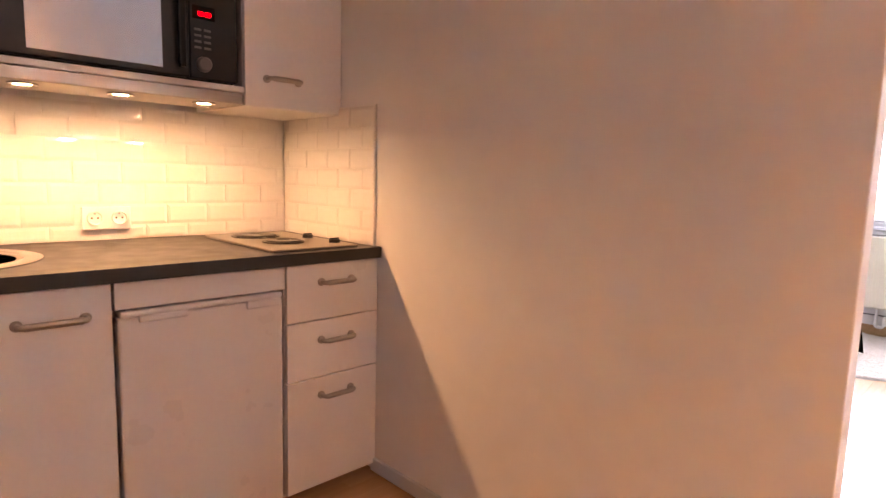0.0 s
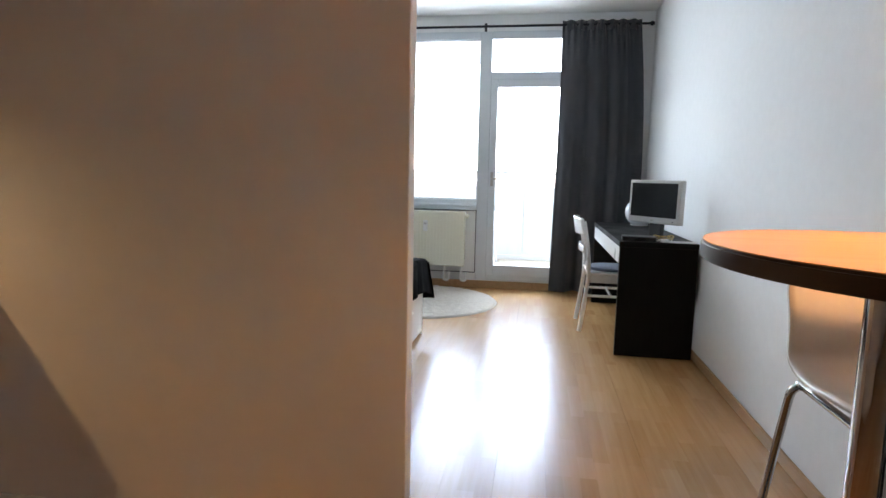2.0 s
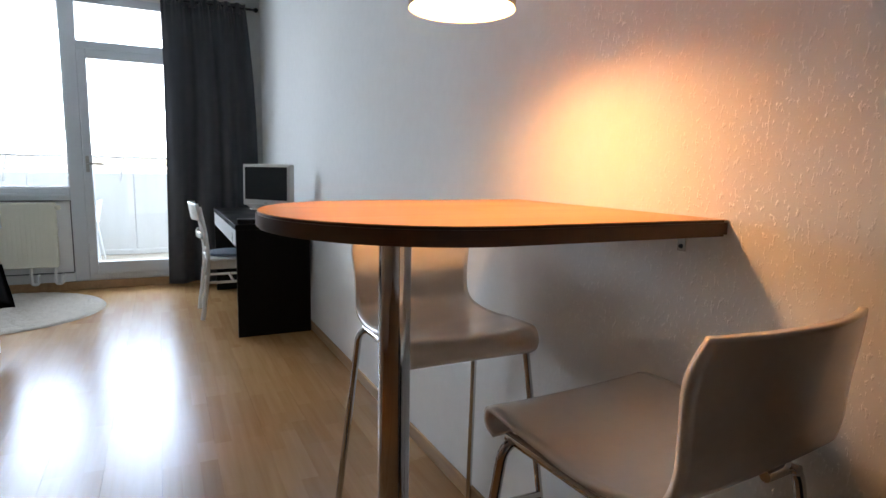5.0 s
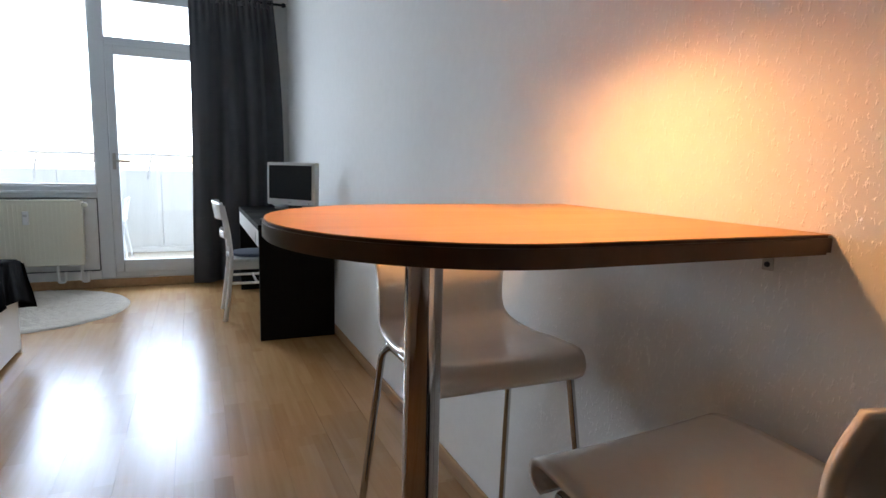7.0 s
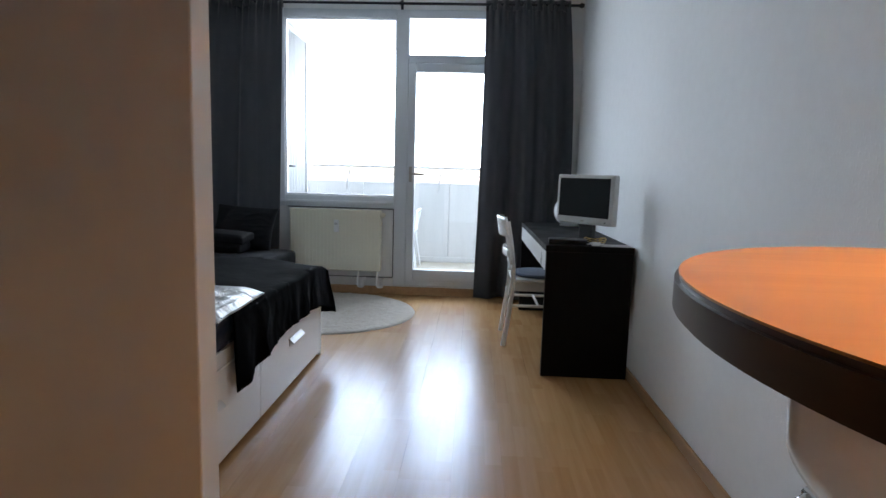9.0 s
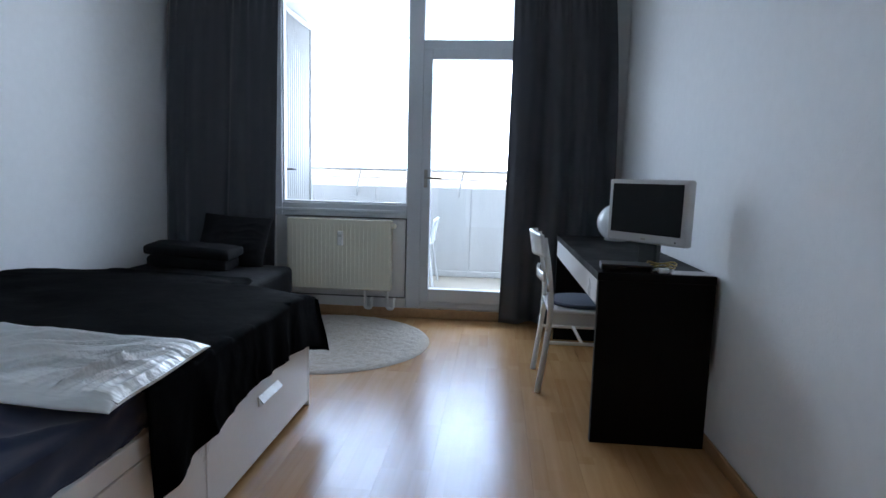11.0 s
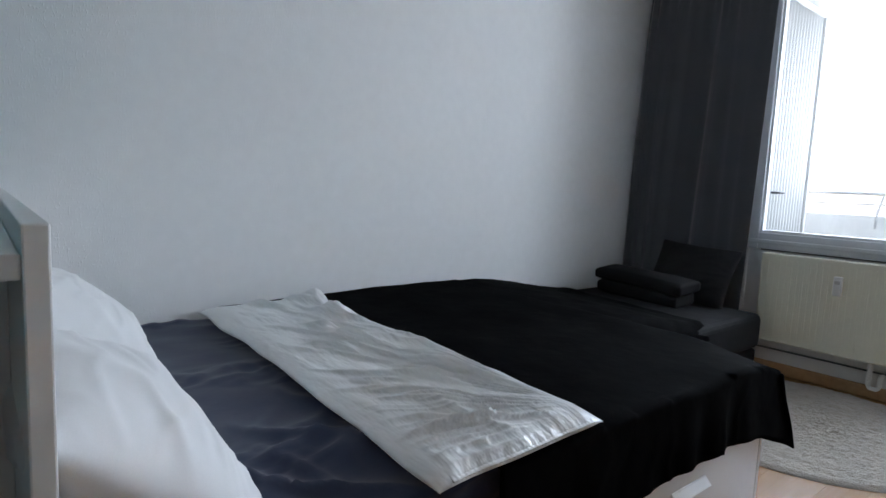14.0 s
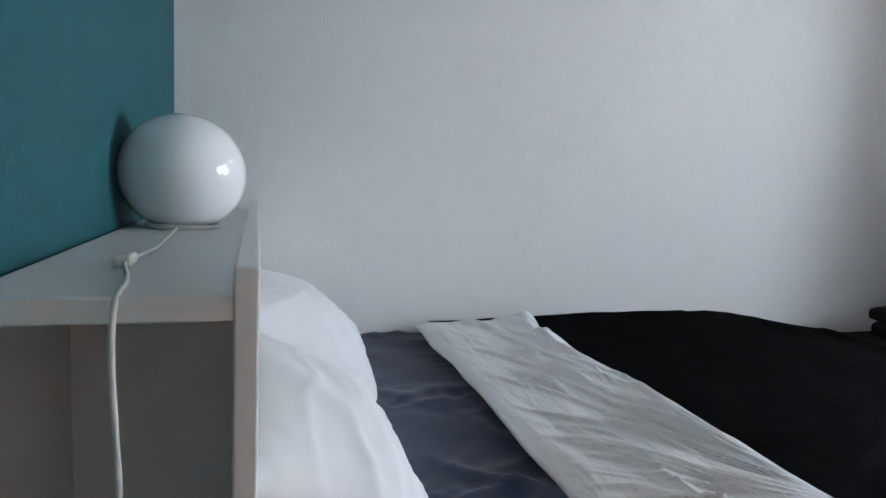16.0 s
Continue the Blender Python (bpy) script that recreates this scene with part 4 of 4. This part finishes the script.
stool = thing("bar_stool", (0, 0, 0), "beige lacquered shell bar stool on slim chrome legs", "stool", "bar stools")
SH = 0.71
part("shell", moved(sheet(24, 66, shell, 0.011), Matrix.Translation((0, 0, SH))), STOOL, stool)
for sx in (-0.165, 0.165):
    part("seat_rail", tube([(sx, -0.04, SH - 0.028), (sx, -0.34, SH - 0.03)], 0.009, 10), CHROME, stool)
for sx in (-1, 1):
    part("leg", tube([(sx * 0.10, -0.055, SH - 0.03), (sx * 0.185, -0.055, SH - 0.03), (sx * 0.235, 0.03, 0.0)], 0.0095, 10, 0.03), CHROME, stool)
    part("leg", tube([(sx * 0.10, -0.325, SH - 0.03), (sx * 0.185, -0.325, SH - 0.03), (sx * 0.235, -0.43, 0.0)], 0.0095, 10, 0.03), CHROME, stool)
fr = 0.27
part("footrest", tube([(-0.212, 0.0, fr), (0.212, 0.0, fr)], 0.009, 10), CHROME, stool)
stool.matrix_basis = pose(-0.248, -5.180, 0, 0, 0, 4)
copy_thing(stool, pose(-0.255, -4.83, 0, 0, 0, 180))

# ---- dark wardrobe by the entrance ----
ward = thing("wardrobe", (-0.15, -6.15, 0), "tall black-brown wardrobe by the entrance", "wardrobe")
part("body", boxes((-0.30, -0.001, -6.55, -5.74, 0.0, 2.0), bevel=0.003), BLACKBROWN, ward)
for y0, y1 in ((-6.548, -6.147), (-6.143, -5.742)):
    part("door", boxes((-0.32, -0.302, y0, y1, 0.06, 1.99), bevel=0.002), BLACKBROWN, ward)

# ---- pendant ----
pend = thing("pendant_lamp", (-0.38, -4.967, 1.432), "white drum pendant lamp glowing over the bar table", "lamp")
SHADE = material("lamp_shade_cloth", (0.62, 0.52, 0.40), 0.8, vary=0.05, fine=300)
DIFF = glowing("lamp_diffuser", (1.0, 0.86, 0.66), 9.0)
bm = lathe([(0.104, 0.0), (0.104, 0.20), (0.101, 0.20), (0.101, 0.004)], 56, (-0.38, -4.967, 1.437))
bmesh.ops.delete(bm, geom=[f for f in bm.faces if len(f.verts) > 4], context="FACES_ONLY")
part("shade", bm, SHADE, pend)
part("bulb", lathe([(0.012, 0.06), (0.014, 0.03), (0.03, 0.01), (0.034, -0.015), (0.024, -0.04), (0.004, -0.048)], 24, (-0.38, -4.967, 1.585)), DIFF, pend)
part("socket", lathe([(0.018, 0.0), (0.02, 0.05), (0.006, 0.07)], 20, (-0.38, -4.967, 1.64)), PLASTIC, pend)
part("spider", join(tube([(-0.482, -4.967, 1.64), (-0.278, -4.967, 1.64)], 0.002, 6), tube([(-0.38, -5.069, 1.64), (-0.38, -4.865, 1.64)], 0.002, 6)), CHROME, pend)
part("cable", tube([(-0.38, -4.967, 1.70), (-0.38, -4.967, CEIL - 0.02)], 0.003, 8), CORD, pend)
part("canopy", lathe([(0.05, -0.03), (0.045, -0.002)], 28, (-0.38, -4.967, CEIL)), PLASTIC, pend)

# ---- kitchenette, set out from the middle of the entrance ----
HUB = Vector((-1.14, -5.70, 1.155))
KIT = Matrix.Translation(HUB) @ Matrix.Scale(1.058, 4) @ Matrix.Translation(-HUB)
SETOUT.append(KIT)
FL = 0.0634
KF = -2.785
def unit(name, y0, y1, label, category="cabinet"):
    k = thing(name, KIT @ Vector((-3.1, (y0 + y1) / 2, FL)), label, category, "kitchen units")
    return k


def bow_handle(y0, y1, z, x, parent):
    bm = tube([(x, y0 + 0.012, z), (x + 0.03, y0 + 0.012, z), (x + 0.034, (y0 + y1) / 2, z + 0.002), (x + 0.03, y1 - 0.012, z), (x, y1 - 0.012, z)], 0.0075, 10, 0.012)
    for y in (y0 + 0.012, y1 - 0.012):
        join(bm, moved(lathe([(0.013, 0), (0.013, 0.005), (0.008, 0.008)], 16), Matrix.Translation((x, y, z)) @ Euler((0, radians(90), 0)).to_matrix().to_4x4()))
    join(bm, boxes((x + 0.026, x + 0.036, y0 + 0.02, y1 - 0.02, z - 0.009, z + 0.009), bevel=0.004))
    return part("handle", bm, STEEL, parent, "brushed steel bow handle")


KZ, CT = 0.098, 0.872
k1 = unit("drawer_unit", -4.77, -4.408, "white kitchen drawer unit with three steel handles")
part("body", boxes((-3.44, KF - 0.02, -4.769, -4.408, KZ, CT - 0.002)), WHITE, k1)
for z0, z1, hz in ((KZ, 0.480, 0.420), (0.484, 0.677, 0.611), (0.681, CT - 0.004, 0.807)):
    d = part("drawer", boxes((KF - 0.018, KF, -4.768, -4.409, z0, z1), bevel=0.002), WHITE, k1)
    bow_handle(-4.655, -4.512, hz, KF, d)
fridge = thing("fridge", KIT @ Vector((-3.1, -5.01, FL)), "white undercounter fridge with a recessed grip", "fridge")
part("body", boxes((-3.40, KF - 0.06, -5.25, -4.782, FL, 0.785)), FRIDGE, fridge)
fd = part("door", boxes((KF - 0.055, KF - 0.005, -5.250, -4.780, 0.09, 0.772), bevel=0.008, segments=3), FRIDGE, fridge)
part("grip", boxes((KF - 0.045, KF + 0.004, -5.245, -4.785, 0.774, 0.792), (KF - 0.02, KF + 0.002, -5.20, -5.07, 0.755, 0.777), (KF - 0.02, KF + 0.002, -4.90, -4.79, 0.748, 0.777), bevel=0.006), FRIDGE, fd, "moulded grip along the door top")
k2 = unit("filler_panel", -5.26, -4.773, "white filler panel above the fridge")
part("panel", boxes((KF - 0.018, KF, -5.256, -4.774, 0.797, CT - 0.004), bevel=0.002), WHITE, k2)
part("rail", boxes((-3.43, KF - 0.02, -5.256, -4.774, 0.84, CT - 0.004)), WHITE, k2)
k3 = unit("sink_unit", -6.2, -5.26, "white sink cabinet with a steel handle")
part("body", boxes((-3.44, KF - 0.02, -6.2, -5.262, KZ, CT - 0.16)), WHITE, k3)
for y0, y1, h0 in ((-5.735, -5.263, -5.475), (-6.2, -5.739, -6.1)):
    d = part("door", boxes((KF - 0.018, KF, y0, y1, KZ, CT - 0.004), bevel=0.002), WHITE, k3)
    bow_handle(h0, h0 + 0.165, 0.79, KF, d)
structure("plinth", boxes((KF - 0.075, KF - 0.06, -6.2, -5.262, FL, KZ - 0.002), (KF - 0.075, KF - 0.06, -4.77, -4.408, FL, KZ - 0.002)), WHITE, "white plinth under the kitchen units", "plinth")

bm = boxes((-3.437, -2.766, -5.43, -4.408, CT, 0.91), (-3.437, -3.27, -5.77, -5.43, CT, 0.91), (-2.93, -2.766, -5.77, -5.43, CT, 0.91), (-3.437, -2.766, -6.2, -5.77, CT, 0.91))
single("worktop", bm, WORKTOP, "black laminate kitchen worktop", "worktop")
sink = thing("sink", KIT @ Vector((-3.1, -5.6, 0.91)), "round stainless steel sink set in the worktop", "sink")
part("rim", lathe([(0.197, 0.0), (0.248, 0.0), (0.248, 0.004), (0.238, 0.007), (0.205, 0.006), (0.197, 0.0)], 56, (-3.1, -5.6, 0.9105)), CHROME, sink)
bm = lathe([(0.2, 0.004), (0.168, -0.006), (0.16, -0.12), (0.13, -0.145), (0.02, -0.15)], 48, (-3.1, -5.6, 0.9105))
bmesh.ops.delete(bm, geom=[f for f in bm.faces if len(f.verts) > 4 and f.calc_center_median().z > 0.9], context="FACES_ONLY")
part("bowl", bm, STEEL, sink)
hob = thing("hob", KIT @ Vector((-3.07, -4.62, 0.91)), "two-plate steel electric hob on the worktop", "hob")
part("plate", boxes((-3.345, -2.81, -4.80, -4.475, 0.9105, 0.919), bevel=0.004), STEEL, hob)
for x, r in ((-3.21, 0.076), (-3.0, 0.060)):
    q = part("hotplate", lathe([(r + 0.012, 0.0), (r + 0.012, 0.004), (r, 0.004), (r, 0.007), (r - 0.005, 0.009), (0.025, 0.0085), (0.02, 0.006)], 40, (x, -4.66, 0.919)), HOTPLATE, hob, "black cast hotplate")
for x in (-3.08, -2.90):
    kn = part("knob", lathe([(0.02, 0), (0.019, 0.010), (0.014, 0.013)], 20, (x, -4.515, 0.919)), BLACK, hob)
    part("pointer", boxes((x - 0.004, x + 0.004, -4.533, -4.497, 0.931, 0.936), bevel=0.002), BLACK, kn)
socket = thing("wall_socket", KIT @ Vector((-3.42, -5.107, 0.985)), "white double wall socket on the tiles", "socket")
part("plate", boxes((-3.424, -3.411, -5.183, -5.031, 0.948, 1.027), bevel=0.003), PLASTIC, socket)
for y in (-5.145, -5.069):
    o = part("outlet", moved(lathe([(0.0245, 0.0004), (0.0245, 0.009), (0.0215, 0.0095), (0.0198, 0.0008), (0.001, 0.0008)], 28), Matrix.Translation((-3.411, y, 0.988)) @ Euler((0, radians(90), 0)).to_matrix().to_4x4()), PLASTIC, socket)
    part("earth_clip", boxes((-3.4098, -3.4085, y - 0.003, y + 0.003, 1.0005, 1.006)), STEEL, o)
    for dy in (-0.0095, 0.0095):
        part("pin_hole", moved(lathe([(0.0034, 0), (0.0034, 0.0006)], 10), Matrix.Translation((-3.4099, y + dy, 0.988)) @ Euler((0, radians(90), 0)).to_matrix().to_4x4()), BLACK, o)

# wall cabinet, microwave and the lit shelf under it
wc = unit("wall_cabinet", -4.785, -4.408, "white wall cabinet with a steel handle beside the microwave")
part("body", boxes((-3.43, -3.042, -4.783, -4.408, 1.378, 2.10)), WHITE, wc)
d = part("door", boxes((-3.04, -3.02, -4.783, -4.409, 1.378, 2.10), bevel=0.002), WHITE, wc)
bow_handle(-4.72, -4.578, 1.472, -3.02, d)
niche = unit("microwave_shelf", -5.5, -4.787, "white open wall unit holding the microwave")
part("board", boxes((-3.43, -3.02, -5.55, -4.786, 1.417, 1.436), (-3.43, -3.02, -5.55, -4.786, 2.08, 2.10), (-3.43, -3.02, -5.55, -5.53, 1.436, 2.08), bevel=0.002), WHITE, niche)
part("back", boxes((-3.435, -3.425, -5.53, -4.786, 1.436, 2.08)), WHITE, niche)
lightbar = thing("light_bar", KIT @ Vector((-3.2, -5.1, 1.40)), "steel under-cabinet light bar with three glowing spots", "light")
part("housing", boxes((-3.26, -3.022, -5.55, -4.79, 1.380, 1.416), bevel=0.003), STEEL, lightbar)
HALO = glowing("spot_glow", (1.0, 0.72, 0.40), 30.0)
for sx, sy in ((-3.09, -5.375), (-3.09, -5.138), (-3.09, -4.892)):
    part("spot_ring", lathe([(0.036, 0.0), (0.036, -0.005), (0.028, -0.006), (0.027, 0.0)], 28, (sx, sy, 1.380)), CHROME, lightbar)
    part("lens", lathe([(0.026, 0.0), (0.026, -0.002)], 24, (sx, sy, 1.3795)), HALO, lightbar)
mw = thing("microwave", KIT @ Vector((-3.15, -5.13, 1.437)), "black microwave oven with a mirrored door", "microwave")
MX = -3.035
part("body", boxes((-3.40, MX - 0.03, -5.50, -4.80, 1.442, 1.76), bevel=0.006), BLACK, mw)
md = part("door", boxes((MX - 0.028, MX, -5.49, -4.955, 1.446, 1.756), bevel=0.005), BLACK, mw)
part("door_window", boxes((MX, MX + 0.003, -5.372, -5.035, 1.464, 1.74), bevel=0.001), material("mirror_glass", (0.30, 0.30, 0.31), 0.08, 0.85, vary=0.05), md, "mirrored door window")
part("door_handle", boxes((MX + 0.012, MX + 0.030, -4.995, -4.975, 1.47, 1.74), (MX, MX + 0.014, -4.992, -4.978, 1.48, 1.50), (MX, MX + 0.014, -4.992, -4.978, 1.71, 1.73), bevel=0.004), BLACK_GLOSS, md)
panel = part("control_panel", boxes((MX - 0.028, MX - 0.001, -4.953, -4.802, 1.446, 1.756), bevel=0.004), BLACK, mw)
part("display", boxes((MX - 0.001, MX + 0.002, -4.945, -4.875, 1.625, 1.665)), BLACK_GLOSS, panel)
bm = boxes()
seg = 0.0052
for i, ch in enumerate(("abcdef", "abcdef", "abcdef", "abcdef")):
    y = -4.926 + i * 0.0095 + (0.003 if i > 1 else 0)
    for s, (a0, a1, b0, b1) in dict(a=(0, 1, 1.95, 2.05), d=(0, 1, -0.05, 0.05), f=(-0.05, 0.05, 1, 2), b=(0.95, 1.05, 1, 2), e=(-0.05, 0.05, 0, 1), c=(0.95, 1.05, 0, 1)).items():
        if s in ch:
            join(bm, boxes((MX + 0.002, MX + 0.003, y + a0 * seg - 0.0007, y + a1 * seg + 0.0007, 1.636 + b0 * seg - 0.0007, 1.636 + b1 * seg + 0.0007)))
part("digits", bm, glowing("red_digits", (1.0, 0.012, 0.02), 0.22), panel, "red clock digits")
for j in range(4):
    for i in range(2):
        part("button", boxes((MX - 0.001, MX + 0.002, -4.94 + i * 0.03, -4.918 + i * 0.03, 1.536 + j * 0.018, 1.543 + j * 0.018), bevel=0.001), GREY_KEY, panel)
part("dial", moved(lathe([(0.024, 0), (0.022, 0.014), (0.018, 0.018)], 28), Matrix.Translation((MX - 0.001, -4.912, 1.49)) @ Euler((0, radians(90), 0)).to_matrix().to_4x4()), GREY_KEY, panel)

# ---- metro tiles behind the worktop ----
splash = structure("splashback", boxes((-3.448, -3.432, -6.2, -4.408, 0.91, 1.377)), GROUT, "white bevelled metro tiles behind the worktop", "tiles")
side_splash = structure("splashback_side", boxes((-3.432, -2.80, -4.416, -4.4085, 0.91, 1.405)), GROUT, "white bevelled metro tiles on the partition", "tiles")


def tile_mesh(w, h):
    """A bevelled tile: w along x, h along z, facing -y."""
    bm = bmesh.new()
    d, e = 0.0035, 0.011
    a = [bm.verts.new((x, 0, z)) for x, z in ((0, 0), (w, 0), (w, h), (0, h))]
    b = [bm.verts.new((x, -d * 0.5, z)) for x, z in ((0, 0), (w, 0), (w, h), (0, h))]
    c = [bm.verts.new((x, -d, z)) for x, z in ((e, e), (w - e, e), (w - e, h - e), (e, h - e))] if w > 0.03 and h > 0.03 else None
    for lo, hi in ((a, b), (b, c)) if c else ((a, b),):
        for i in range(4):
            bm.faces.new((lo[i], lo[(i + 1) % 4], hi[(i + 1) % 4], hi[i]))
    bm.faces.new(c or b)
    me = bpy.data.meshes.new("tile")
    bm.to_mesh(me)
    bm.free()
    me.materials.append(TILE)
    return me


TW, TH, GAP = 0.1477, 0.0719, 0.0016
MESHES = {}


def lay(parent, length, height, at):
    """Rows of tiles in half bond; at(s, z) is the pose of a tile's lower corner."""
    row, z = 0, 0.0
    while z < height - 0.004:
        h = min(TH if row else 0.048, height - z)
        s = 0.028 - (TW + GAP) * (0.5 if row % 2 else 1.0)
        while s < length - 0.004:
            a, b = max(s, 0), min(s + TW, length)
            if b - a > 0.008:
                key = (round(b - a, 3), round(h, 3))
                if key not in MESHES:
                    MESHES[key] = tile_mesh(*key)
                ob = new("tile", MESHES[key])
                ob.matrix_basis = KIT @ at(a, z) @ pose(0, 0, 0, random.uniform(-0.4, 0.4), 0, random.uniform(-0.35, 0.35))
                ob.parent = parent
            s += TW + GAP
        z += h + GAP
        row += 1


lay(splash, 1.78, 0.465, lambda s, z: Matrix.Translation((-3.431, -4.418 - 1.78 + s, 0.912 + z)) @ pose(0, 0, 0, 0, 0, 90))
lay(side_splash, 0.622, 0.49, lambda s, z: Matrix.Translation((-3.424 + s, -4.4165, 0.912 + z)))

SETOUT.pop()

# ---- laminate boards ----
BW, BL = 0.1945, 1.285
bm = bmesh.new()
e = 0.0003
lo, hi = ([bm.verts.new((x, y, z)) for x, y in ((e, 0), (BW - e, 0), (BW - e, BL), (e, BL))] for z in (-0.008, 0.0))
for i in range(4):
    bm.faces.new((lo[i], lo[(i + 1) % 4], hi[(i + 1) % 4], hi[i]))
bm.faces.new(hi)
board = bpy.data.meshes.new("board")
bm.to_mesh(board)
bm.free()
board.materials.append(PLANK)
shift = [0.0, 0.52, 0.97, 0.3, 0.75, 1.12]
for i in range(20):
    y = BACK - 0.2 - shift[i % 6]
    while y < 0.02:
        ob = new("board", board)
        ob.matrix_basis = Matrix.Translation((WALL_L - 0.1 + i * BW, y, 0))
        ob.parent = floor
        y += BL
